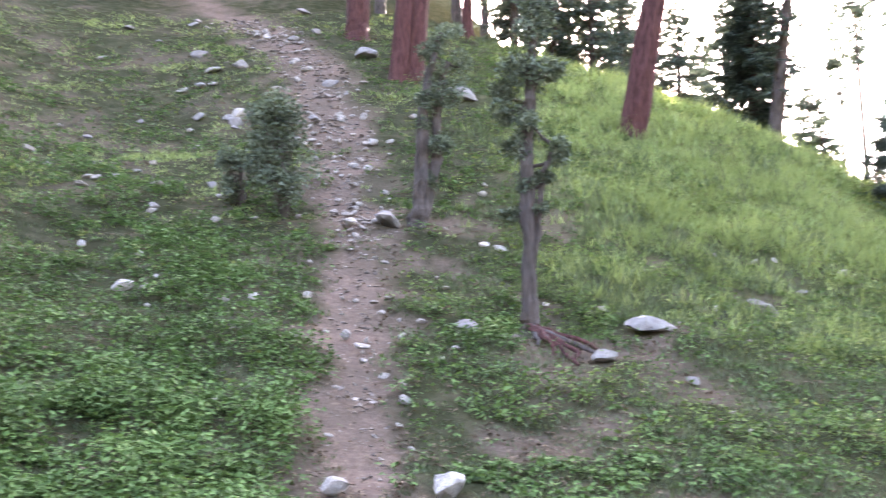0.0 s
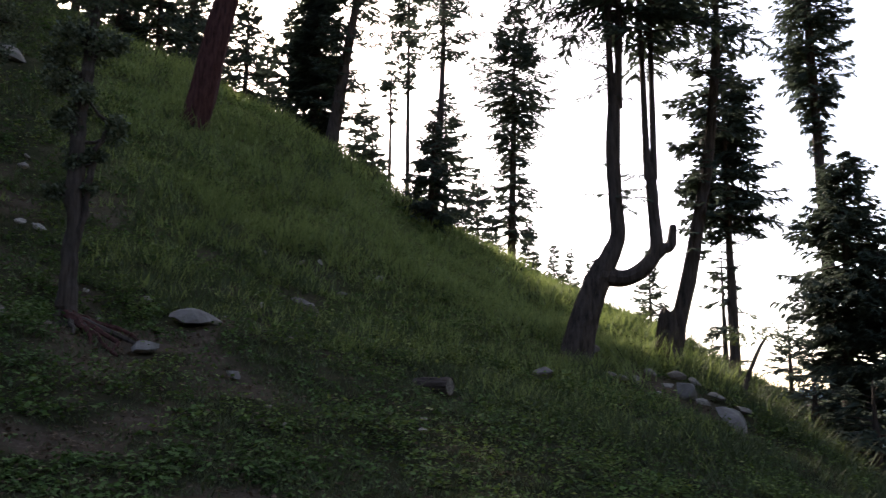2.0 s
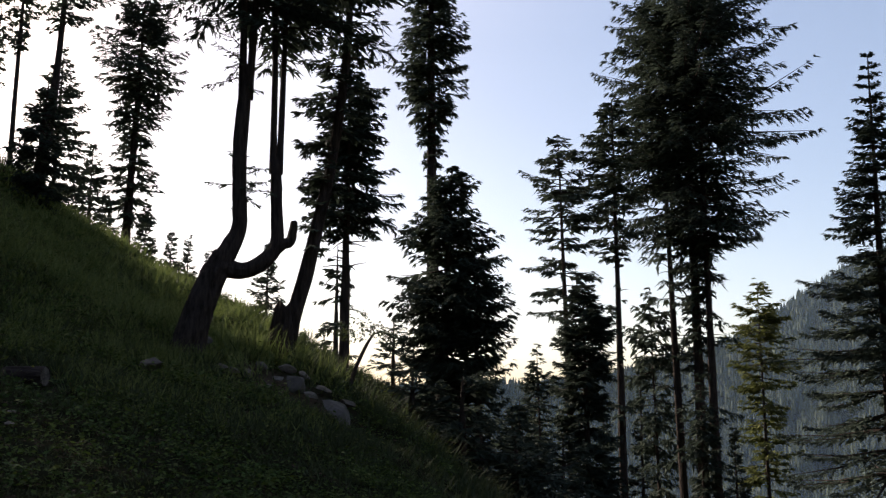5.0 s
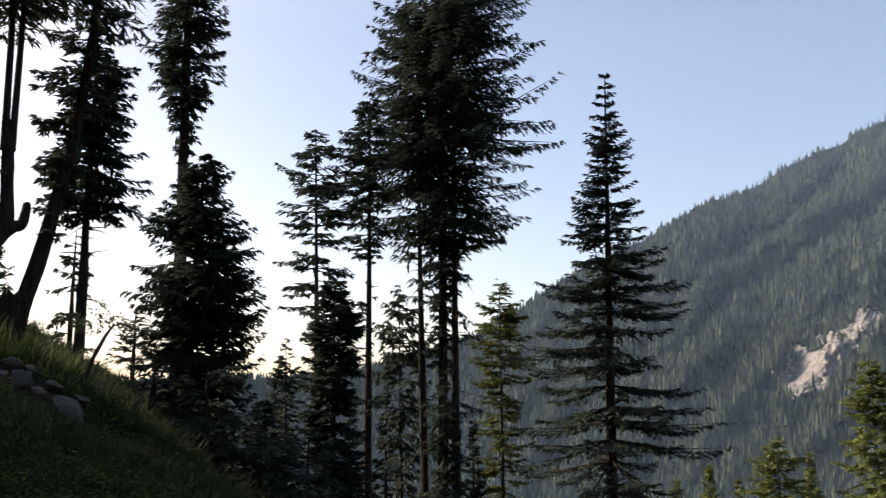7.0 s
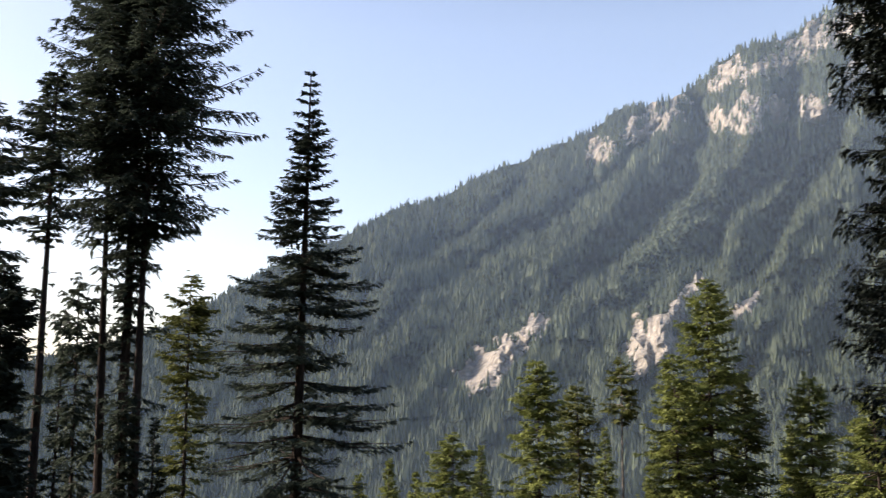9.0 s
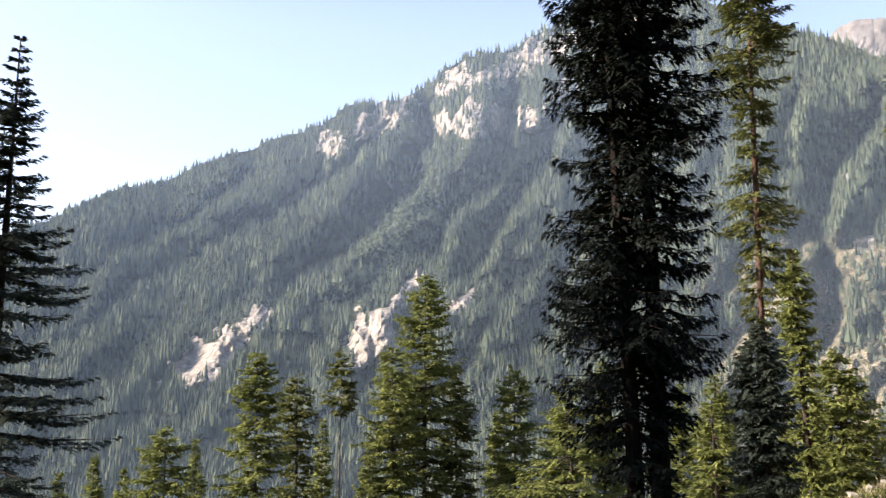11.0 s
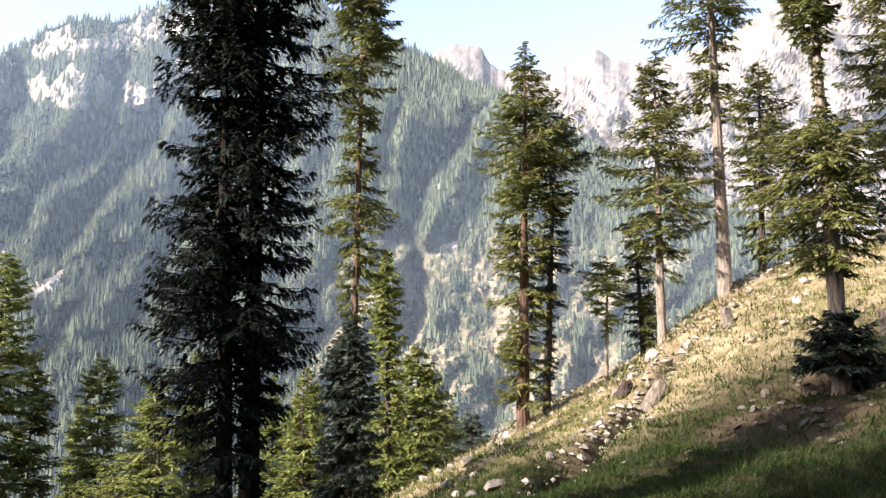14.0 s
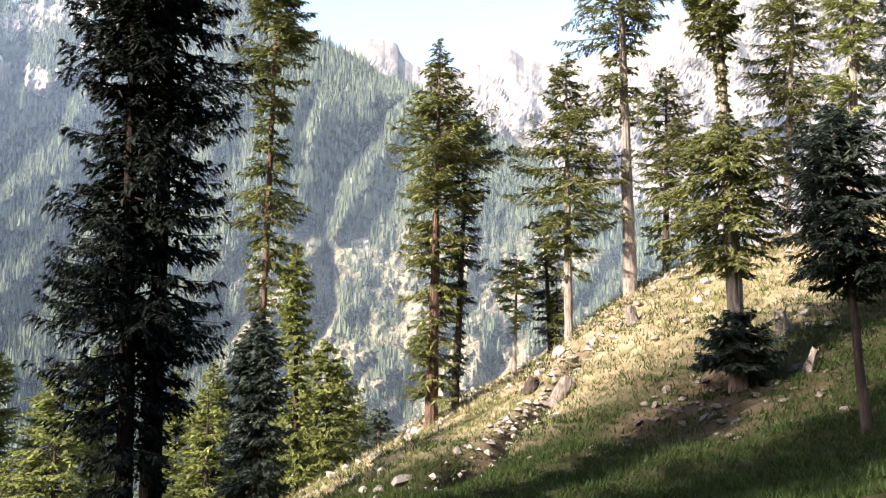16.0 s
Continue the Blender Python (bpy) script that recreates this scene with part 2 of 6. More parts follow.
def trail_mask(x, y):
    best = np.full(np.shape(x), 9.0)
    pts = [(r * math.sin(radians(a)), r * math.cos(radians(a)), w) for a, r, w in TRAIL]
    for (ax, ay, aw), (bx, by, bw) in zip(pts[:-1], pts[1:]):
        dx, dy = bx - ax, by - ay
        u = np.clip(((x - ax) * dx + (y - ay) * dy) / (dx * dx + dy * dy), 0, 1)
        d = np.hypot(x - ax - u * dx, y - ay - u * dy) / (0.5 * (aw + u * (bw - aw)))
        best = np.minimum(best, d)
    return best


def bare_mask(az, r, x, y):
    """1 where soil shows: the path, the bank under the lopped oak, the stony slope in the sun."""
    t = trail_mask(x, y) + 0.95 * fbm(x * 0.9, y * 0.9, 11, 4)
    m = np.clip((1.85 - t) / 1.25, 0, 1)
    bank = np.clip(1.7 * np.exp(-(((az - 8.2) / 2.6) ** 2 + ((r - 12.0) / 1.1) ** 2)), 0, 1)
    scree = np.exp(-(((az - 147) / 5.5) ** 2 + ((r - 25.3) / 2.6) ** 2)) * 0.65
    near = np.clip((5.0 - trail_mask(x, y)) / 4, 0, 1)
    worn = np.clip(1.4 * fbm(x * 1.1, y * 1.1, 27, 4) - 0.22 + 0.4 * near, 0, 0.7) * np.clip((az + 14) / 8, 0, 1) * np.clip((26 - az) / 8, 0, 1) * np.clip((24 - r) / 6, 0, 1)
    m = np.maximum(m, worn)
    stony = np.clip(1.1 * fbm(x * 0.7, y * 0.7, 28, 4) - 0.25, 0, 0.38) * np.clip((-4 - az) / 5, 0, 1) * np.clip((r - 16) / 6, 0, 1)
    m = np.maximum(m, stony)
    m = np.maximum(m, 0.9 * np.exp(-(((az - 41.8) / 3.2) ** 2 + ((r - 20.4 + 0.25 * (az - 41.8)) / 1.0) ** 2)))
    m = np.maximum(m, 0.9 * np.exp(-(line_distance(x, y, FURROW) / 0.6) ** 2))
    return np.clip(np.maximum(m, np.maximum(bank * 1.1, scree) + 0.5 * fbm(x * 0.6, y * 0.6, 23, 4) * (bank + scree)), 0, 1)


def dry_sun_mask(az, r):
    """1 on the open slope that gets the sun: parched grass, and green grass in its sunlit tone."""
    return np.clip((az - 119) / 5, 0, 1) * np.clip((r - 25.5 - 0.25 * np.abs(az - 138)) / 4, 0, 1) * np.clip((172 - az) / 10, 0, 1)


def lush_mask(az, r, x, y):
    """1 where pale grass stands thick: the upper hillside."""
    m = np.clip((az - 3) / 8, 0, 1) * np.clip((r - 16.5) / 10, 0, 1) * np.clip((46 - az) / 6, 0, 1)
    return np.clip(m * (0.85 + 0.5 * fbm(x * 0.4, y * 0.4, 29, 3)), 0, 1)


def build_ground():
    az = np.concatenate([np.arange(-36, 166, 0.5), np.arange(166, 324, 2.0)])
    r = np.concatenate([[0.0], np.geomspace(0.8, 6, 14), np.geomspace(6.12, 55, 128), np.geomspace(57, 5000, 50)])
    A, R = np.meshgrid(az, r, indexing="ij")
    z = ground_at(A.ravel(), R.ravel())
    x, y = R.ravel() * np.sin(np.radians(A.ravel())), R.ravel() * np.cos(np.radians(A.ravel()))
    bare = bare_mask(A.ravel(), R.ravel(), x, y)
    z = z - 0.05 * bare * (R.ravel() < 60)
    n, k = len(az), len(r)
    i, j = np.meshgrid(np.arange(n), np.arange(k - 1), indexing="ij")
    i, j = i.ravel(), j.ravel()
    faces = np.stack([i * k + j, i * k + j + 1, ((i + 1) % n) * k + j + 1, ((i + 1) % n) * k + j], 1)
    me = mesh_of("ground", np.stack([x, y, z], 1), faces, True)
    for name, vals in (("bare", bare), ("dry", dry_sun_mask(A.ravel(), R.ravel())), ("lush", lush_mask(A.ravel(), R.ravel(), x, y))):
        at = me.attributes.new(name, "FLOAT", "POINT")
        at.data.foreach_set("value", vals.astype(np.float32))
    m, t, b = material("hillside")
    co = place_in(t)
    big, mid, fine = noise_of(t, co, 0.35, 4), noise_of(t, co, 2.2, 5), noise_of(t, co, 14, 5, 0.7)
    turf = ramp(t, mid, [(0.3, (0.011, 0.011, 0.006)), (0.5, (0.024, 0.023, 0.013)), (0.7, (0.055, 0.045, 0.029))])
    turf = mix(t, math_of(t, "MULTIPLY", big, 0.6), turf, (0.026, 0.03, 0.014))
    straw = ramp(t, mid, [(0.3, (0.13, 0.108, 0.06)), (0.7, (0.27, 0.23, 0.15))])
    soil = ramp(t, fine, [(0.3, (0.055, 0.038, 0.028)), (0.55, (0.11, 0.079, 0.06)), (0.72, (0.19, 0.148, 0.117))])
    soil = mix(t, mid, soil, (0.075, 0.053, 0.04))
    damp = ramp(t, noise_of(t, co, 0.9, 5, 0.7), [(0.42, (0, 0, 0)), (0.62, (1, 1, 1))])
    soil = mix(t, math_of(t, "MULTIPLY", damp, 0.55), soil, (0.05, 0.041, 0.028))
    lawn = ramp(t, fine, [(0.35, (0.05, 0.062, 0.02)), (0.65, (0.135, 0.158, 0.052))])
    for name, layer in (("lush", lawn), ("dry", straw), ("bare", soil)):
        at = t.nodes.new("ShaderNodeAttribute")
        at.attribute_name = name
        f = math_of(t, "MULTIPLY", at.outputs["Fac"], math_of(t, "ADD", 0.55, fine))
        n2 = t.nodes.new("ShaderNodeClamp")
        t.links.new(f, n2.inputs[0])
        turf = mix(t, n2.outputs[0], turf, layer)
    t.links.new(turf, b.inputs["Base Color"])
    b.inputs["Roughness"].default_value = 0.95
    b.inputs["Specular IOR Level"].default_value = 0.0
    relief(t, b, math_of(t, "ADD", mid, math_of(t, "MULTIPLY", fine, 0.4)), 0.8, 0.12)
    me.materials.append(m)
    tagged(new("ground", me), "steep grassy hillside with a worn earth footpath", "hillside", kind="structure")


build_ground()

# ---------------------------------------------------------------- the mountains
# heading, elevation of the wooded ridge as seen from the hillside
RIDGE = ((40, 1.0), (55, 1.6), (62, 2.2), (68.7, 4.4), (72.4, 6.5), (76, 8.3), (79.4, 10.1), (82.9, 11.9), (85, 12.45), (87.6, 13.55), (91.5, 15.1), (94, 16.05), (96, 17.3),
         (97.8, 17.5), (100.6, 18.4), (102.3, 19.8), (106.5, 20.9), (109.4, 22.2), (113, 23.0), (118, 23.0), (122, 20.8), (124.8, 20.0), (128.4, 18.2), (133, 16.2), (135.6, 14.3), (140, 12.0), (145, 9.5), (170, 8.0))
PEAKS = ((112, 14), (122, 18.6), (125.5, 20.1), (127, 20.5), (128.4, 20.3), (129.1, 19.5), (130.6, 19.1), (133.1, 18.9), (134.9, 19.7), (135.6, 20.2), (136.3, 19.7), (137.7, 19.3), (139.8, 19.4),
         (142, 19.7), (146, 21.5), (149, 23.0), (156, 24.5), (172, 25))
# gullies that furrow the mountain, from the top down: heading and elevation; then how deep
GULLIES = (
    (((98.5, 16.5), (96.2, 14.0), (93.0, 11.6), (89.5, 9.5), (84.4, 6.4), (81.0, 3.6), (77, 0.5)), 0.5),
    (((101.3, 17.6), (101.0, 14.8), (99.6, 12.1), (97.5, 10.4), (95.6, 8.5), (92.6, 6.2), (91.2, 5.2)), 1.0),
    (((106.6, 18.3), (105.8, 14.7), (104.5, 12.6), (102.5, 10.7), (101.6, 8.7), (100.6, 7.6)), 0.8),
    (((110, 17), (108.4, 14.5), (107.2, 12.6), (105.2, 10.3), (104.4, 8.4), (103.7, 6.8)), 0.9),
    (((113.5, 20), (112.4, 14), (110.5, 10), (108.8, 6), (106.5, 2)), 0.4),
    (((123.8, 17.5), (122.6, 14), (121.6, 11.3), (119.5, 7), (117.5, 3)), 0.4),
    (((128.6, 16.8), (125.2, 12.1), (123.9, 8.7), (124.9, 6), (124.4, 3.5), (121.5, 0)), 0.85),
    (((91, 13.6), (86.5, 10.2), (81, 6.8), (75, 3.2)), 0.35),
    (((118, 21.5), (117, 16), (115.4, 10), (113.5, 5)), 0.25),
)


def gully_relief(az, el):
    """How far the mountain falls back, in shares of a gully's depth: a slow fall on one side, a sharp crest on the other."""
    total = np.zeros(np.shape(az))
    waver = 0.35 * fbm(az * 0.7, el * 0.7, 45, 3)
    for line, depth in GULLIES:
        best, side = np.full(np.shape(az), 99.0), np.zeros(np.shape(az))
        for (ax, ay), (bx, by) in zip(line[:-1], line[1:]):
            dx, dy = bx - ax, by - ay
            u = np.clip(((az - ax) * dx + (el - ay) * dy) / (dx * dx + dy * dy), 0, 1)
            px, py = az - ax - u * dx, el - ay - u * dy
            d = np.hypot(px, py)
            near = d < best
            best = np.where(near, d, best)
            side = np.where(near, np.sign(px * -dy + py * dx), side)
        d = best * side + waver
        wide = 0.6 + 0.6 * depth
        fall = np.clip(1 + d / (1.9 * wide), 0, 1) ** 1.6
        crest = 1 - 1.4 * np.clip(d / (0.75 * wide), 0, 1)
        crest = np.where(d > 0.75 * wide, -0.4 * np.clip(1 - (d / wide - 0.75) / 2.2, 0, 1), crest)
        ends = np.clip((line[0][1] + 1.2 - el) / 2.5, 0, 1) * np.clip((el - line[-1][1] + 1) / 2.5, 0, 1)
        total = total + depth * ends * np.where(d < 0, fall, crest)
    return total


def slope_place(az, q):
    """A place on the wooded mountain; q is 0 at its foot and 1 at its ridge."""
    az, q = np.asarray(az, float), np.asarray(q, float)
    top = glide(az, *zip(*RIDGE)) + 0.16 * vnoise(az * 0.9, 0 * az, 31) + 0.12 * vnoise(az * 2.7, 0 * az, 33)
    el = -11 + (top + 11) * q
    crest = 1750 - 650 * np.clip((az - 112) / 25, 0, 1) + 500 * np.clip((80 - az) / 30, 0, 1) + 60 * vnoise(az * 0.2, 0 * az, 35)
    g = az - el / 1.45 + 0.9 * vnoise(el * 0.25, az * 0.1, 37)
    rib = vnoise(g * 0.75, el * 0.07, 43)
    small = fbm(az * 1.3, el * 1.3, 47, 3)
    fade = np.sin(np.pi * np.clip(q, 0, 1)) ** 0.6 * np.clip(1.75 - 1.3 * q, 0.35, 1)
    mean = 430 + (crest - 430) * np.clip(q, 0, None) ** 1.15
    r = mean + fade * (40 * rib + 24 * small) + 0.125 * mean * gully_relief(az, el)
    # shoulders whose near side catches the sun
    for a, e, high in ((98.4, 3.4, 70), (101.8, 6.0, 50), (109.0, 16.4, 110), (104.2, 16.6, 70)):
        r = r - high * np.exp(-(((az - a) / 1.3) ** 2 + ((el - e) / 2.6) ** 2))
    return r, el


def polar(az, r, el):
    a = np.radians(az)
    return np.stack([r * np.sin(a), r * np.cos(a), 1.6 + r * np.tan(np.radians(el))], -1)


# bare rock on the mountain: heading, elevation, half length, half width in degrees, tilt of the long axis
SLIDES = ((90.8, 4.4, 1.2, 0.42, 44), (87.6, 1.6, 1.9, 1.05, 40), (89.4, 3.1, 0.8, 0.6, 40), (97.8, 3.6, 1.6, 1.1, 32), (99.7, 5.9, 1.2, 0.26, 58), (98.9, 4.6, 0.8, 0.65, 45), (102.9, 5.2, 1.3, 0.34, 42),
          (98.2, 16.6, 1.5, 0.8, 28), (94.9, 14.8, 0.9, 0.65, 50), (102.2, 16.5, 0.7, 0.45, 60), (103.7, 16.6, 1.15, 0.8, 60), (105.4, 16.7, 0.8, 0.6, 100),
          (107.5, 16.6, 1.0, 0.7, 80), (105.6, 19.5, 2.2, 0.6, 25), (108.9, 20.6, 2.0, 0.75, 20), (112.5, 20.8, 2.2, 0.8, 10), (110.3, 18.4, 1.2, 0.5, 40),
          (102.7, 19.0, 1.0, 0.4, 40), (125.7, 12.0, 0.28, 0.2, 0), (124.6, 11.2, 0.2, 0.15, 0), (126.6, 8.4, 0.6, 0.3, 40))


def slide_mask(az, el):
    m = np.zeros(np.shape(az))
    ragged = 0.62 * fbm(az * 1.9, el * 1.9, 53, 4)
    for a, e, ln, wd, tilt in SLIDES:
        c, s = math.cos(radians(tilt)), math.sin(radians(tilt))
        u, v = ((az - a) * c + (el - e) * s) / (1.12 * ln), (-(az - a) * s + (el - e) * c) / (1.25 * wd)
        m = np.maximum(m, 1.24 - np.sqrt(u * u + v * v) + ragged)
    return np.clip(m / 0.5, 0, 1)


def scrub_mask(az, el):
    """1 where the woods thin out into dry scrub and broken stone, low on the sunny end of the mountain."""
    m = np.clip((az - 116.5) / 4, 0, 1) * np.clip((10.5 - el) / 3, 0, 1)
    return np.clip(m * (1.0 + 0.9 * fbm(az * 0.7, el * 0.7, 93, 4)), 0, 1)


def build_mountain():
    az, q = np.arange(40, 170, 0.2), np.concatenate([np.linspace(-0.12, 1, 125), [1.02, 1.06, 1.2]])
    A, Q = np.meshgrid(az, q, indexing="ij")
    A, Q = A.ravel(), Q.ravel()
    r, el = slope_place(A, np.minimum(Q, 1))
    el = np.where(Q > 1, el - (Q - 1) * 30, el)
    r = np.where(Q > 1, r + (Q - 1) * 2500, r) + np.where(Q < 0, Q * 900, 0)
    bare = slide_mask(A, el)
    r = r - bare * (4 + 9 * fbm(A * 3.1, el * 3.1, 59, 3)) * (Q <= 1)
    n, k = len(az), len(q)
    i, j = np.meshgrid(np.arange(n - 1), np.arange(k - 1), indexing="ij")
    i, j = i.ravel(), j.ravel()
    faces = np.stack([i * k + j, i * k + j + 1, (i + 1) * k + j + 1, (i + 1) * k + j], 1)
    me = mesh_of("mountain", polar(A, r, el), faces, False)
    for name, vals in (("bare", bare), ("scrub", scrub_mask(A, el))):
        at = me.attributes.new(name, "FLOAT", "POINT")
        at.data.foreach_set("value", vals.astype(np.float32))
    m, t, b = material("mountain side")
    co = place_in(t)
    mid, fine = noise_of(t, co, 0.012, 5), noise_of(t, co, 0.09, 6, 0.7)
    green = ramp(t, mid, [(0.35, (0.012, 0.016, 0.011)), (0.58, (0.026, 0.032, 0.02)), (0.74, (0.085, 0.092, 0.05))])
    # tree-scale mottling: lit and shaded crowns put into the ground's colour
    stems = noise_of(t, stretched(t, co, (1, 1, 0.3)), 0.2, 5, 0.75)
    green = mix(t, 0.65, green, ramp(t, stems, [(0.42, (0.005, 0.008, 0.006)), (0.52, (0.03, 0.04, 0.026)), (0.62, (0.09, 0.105, 0.06))]))
    crag = noise_of(t, stretched(t, co, (1, 1, 0.45)), 0.13, 7, 0.75)
    stone = ramp(t, crag, [(0.36, (0.1, 0.094, 0.084)), (0.5, (0.26, 0.238, 0.205)), (0.64, (0.43, 0.395, 0.345))])
    dry = ramp(t, noise_of(t, co, 0.42, 6, 0.75), [(0.38, (0.05, 0.062, 0.03)), (0.5, (0.16, 0.145, 0.095)), (0.58, (0.32, 0.275, 0.21)), (0.68, (0.45, 0.4, 0.33))])
    at = t.nodes.new("ShaderNodeAttribute")
    at.attribute_name = "scrub"
    green = mix(t, at.outputs["Fac"], green, dry)
    at = t.nodes.new("ShaderNodeAttribute")
    at.attribute_name = "bare"
    f = ramp(t, math_of(t, "ADD", at.outputs["Fac"], math_of(t, "MULTIPLY", math_of(t, "SUBTRACT", crag, 0.5), 2.4)), [(0.42, (0, 0, 0)), (0.6, (1, 1, 1))])
    t.links.new(mix(t, f, green, stone), b.inputs["Base Color"])
    b.inputs["Roughness"].default_value = 0.95
    b.inputs["Specular IOR Level"].default_value = 0.0
    relief(t, b, math_of(t, "ADD", fine, crag), 0.8, 5.0)
    me.materials.append(m)
    tagged(new("mountain", me), "steep wooded mountainside with pale bare rock slides", "mountain", kind="structure")

    az, q = np.arange(110, 174, 0.16), np.linspace(0, 1, 90)
    A, Q = np.meshgrid(az, q, indexing="ij")
    A, Q = A.ravel(), Q.ravel()
    top = glide(A, *zip(*PEAKS))
    el = 2 + (top - 2) * Q + (0.16 * vnoise(A * 1.7, 0 * A, 61) + 0.12 * vnoise(A * 4.1, 0 * A, 63)) * Q ** 8
    ridged = 1 - np.abs(fbm(A * 0.5 + el * 0.3, el * 0.26, 67, 5))
    r = 2300 + 1300 * Q ** 1.1 + np.sin(np.pi * Q) ** 1.1 * (240 * ridged + 26 * (1 - np.abs(fbm(A * 1.9 + el * 0.8, el * 1.3, 71, 4))))
    n, k = len(az), len(q)
    i, j = np.meshgrid(np.arange(n - 1), np.arange(k - 1), indexing="ij")
    i, j = i.ravel(), j.ravel()
    faces = np.stack([i * k + j, i * k + j + 1, (i + 1) * k + j + 1, (i + 1) * k + j], 1)
    m, t, b = material("bare peaks")
    co = place_in(t)
    mid, fine = noise_of(t, co, 0.004, 6, 0.65), noise_of(t, stretched(t, co, (1, 1, 0.6)), 0.022, 8, 0.75)
    col = ramp(t, fine, [(0.36, (0.07, 0.068, 0.068)), (0.48, (0.14, 0.133, 0.13)), (0.64, (0.21, 0.2, 0.195))])
    col = mix(t, ramp(t, mid, [(0.56, (0, 0, 0)), (0.64, (0.5, 0.5, 0.5))]), col, (0.085, 0.09, 0.065))
    t.links.new(col, b.inputs["Base Color"])
    b.inputs["Roughness"].default_value = 0.95
    relief(t, b, fine, 0.7, 7.0)
    me = mesh_of("peaks", polar(A, r, el), faces, False)
    me.materials.append(m)
    tagged(new("rocky_peaks", me), "pale bare rocky peaks beyond the wooded mountain", "mountain", kind="structure")


build_mountain()


def build_forest():
    """The woods on the far mountain, too many to count."""
    rng = np.random.default_rng(5)
    n = 128000
    az, q = rng.uniform(48, 150, n), rng.uniform(0.0, 1.0, n) ** 0.8
    r, el = slope_place(az, q)
    bare = slide_mask(az, el)
    ok = bare < np.where(el > 12, rng.uniform(0.2, 1.25, n), 0.4)
    g = az - el / 1.45
    clear = vnoise(g * 0.5, el * 0.06, 83) + 0.35 * fbm(az * 0.8, el * 0.8, 87, 3)
    ok &= (clear < 0.7) | (rng.random(n) < 0.35)
    ok &= rng.random(n) > 0.8 * scrub_mask(az, el)
    az, r, el = az[ok], r[ok], el[ok]
    base = polar(az, r, el)
    n = len(base)
    # low broad-leaved scrub fills one flank between two gullies, and the dry end of the mountain
    u, v = (az - 99.2) * 0.62 + (el - 9.6) * 0.78, -(az - 99.2) * 0.78 + (el - 9.6) * 0.62
    leafy = rng.random(n) < np.maximum(np.exp(-((u / 5.2) ** 4 + (v / 1.5) ** 4)), 0.6 * scrub_mask(az, el))
    h = 18 * rng.uniform(0.45, 1.0, n) ** 0.8 * (0.85 + 0.35 * vnoise(az * 0.7, el * 0.7, 89)) * (0.72 + 0.45 * np.clip((r - 400) / 1200, 0, 1))
    h = np.where(leafy, h * 0.42, h)
    w = h * np.where(leafy, rng.uniform(0.4, 0.6, n), rng.uniform(0.12, 0.19, n))
    base[:, 2] -= 0.6
    sides = 4
    a = rng.uniform(0, 6.3, n)[:, None] + np.arange(sides) * 2 * np.pi / sides
    rr = w[:, None] * rng.uniform(0.65, 1.3, (n, sides))
    zz = h[:, None] * rng.uniform(0.0, 0.22, (n, sides)) * np.where(leafy, 2.0, 1.0)[:, None]
    ring = base[:, None] + np.stack([rr * np.cos(a), rr * np.sin(a), zz], -1)
    apex = base + np.stack([rng.normal(0, 0.3, n), rng.normal(0, 0.3, n), h], 1)
    V = np.concatenate([apex[:, None], ring], 1).reshape(-1, 3)
    faces = np.array([(0, 1 + k, 1 + (k + 1) % sides) for k in range(sides)])
    F = (np.arange(n)[:, None, None] * (sides + 1) + faces[None]).reshape(-1, 3)
    me = mesh_of("forest", V, F)
    m = leaves("far woods", (0.018, 0.027, 0.02), (0.088, 0.11, 0.07), 0.05)
    me.materials.append(m)
    tagged(new("conifer_forest", me), "dense dark green conifer forest covering the far mountainside", "forest", kind="stuff")


build_forest()

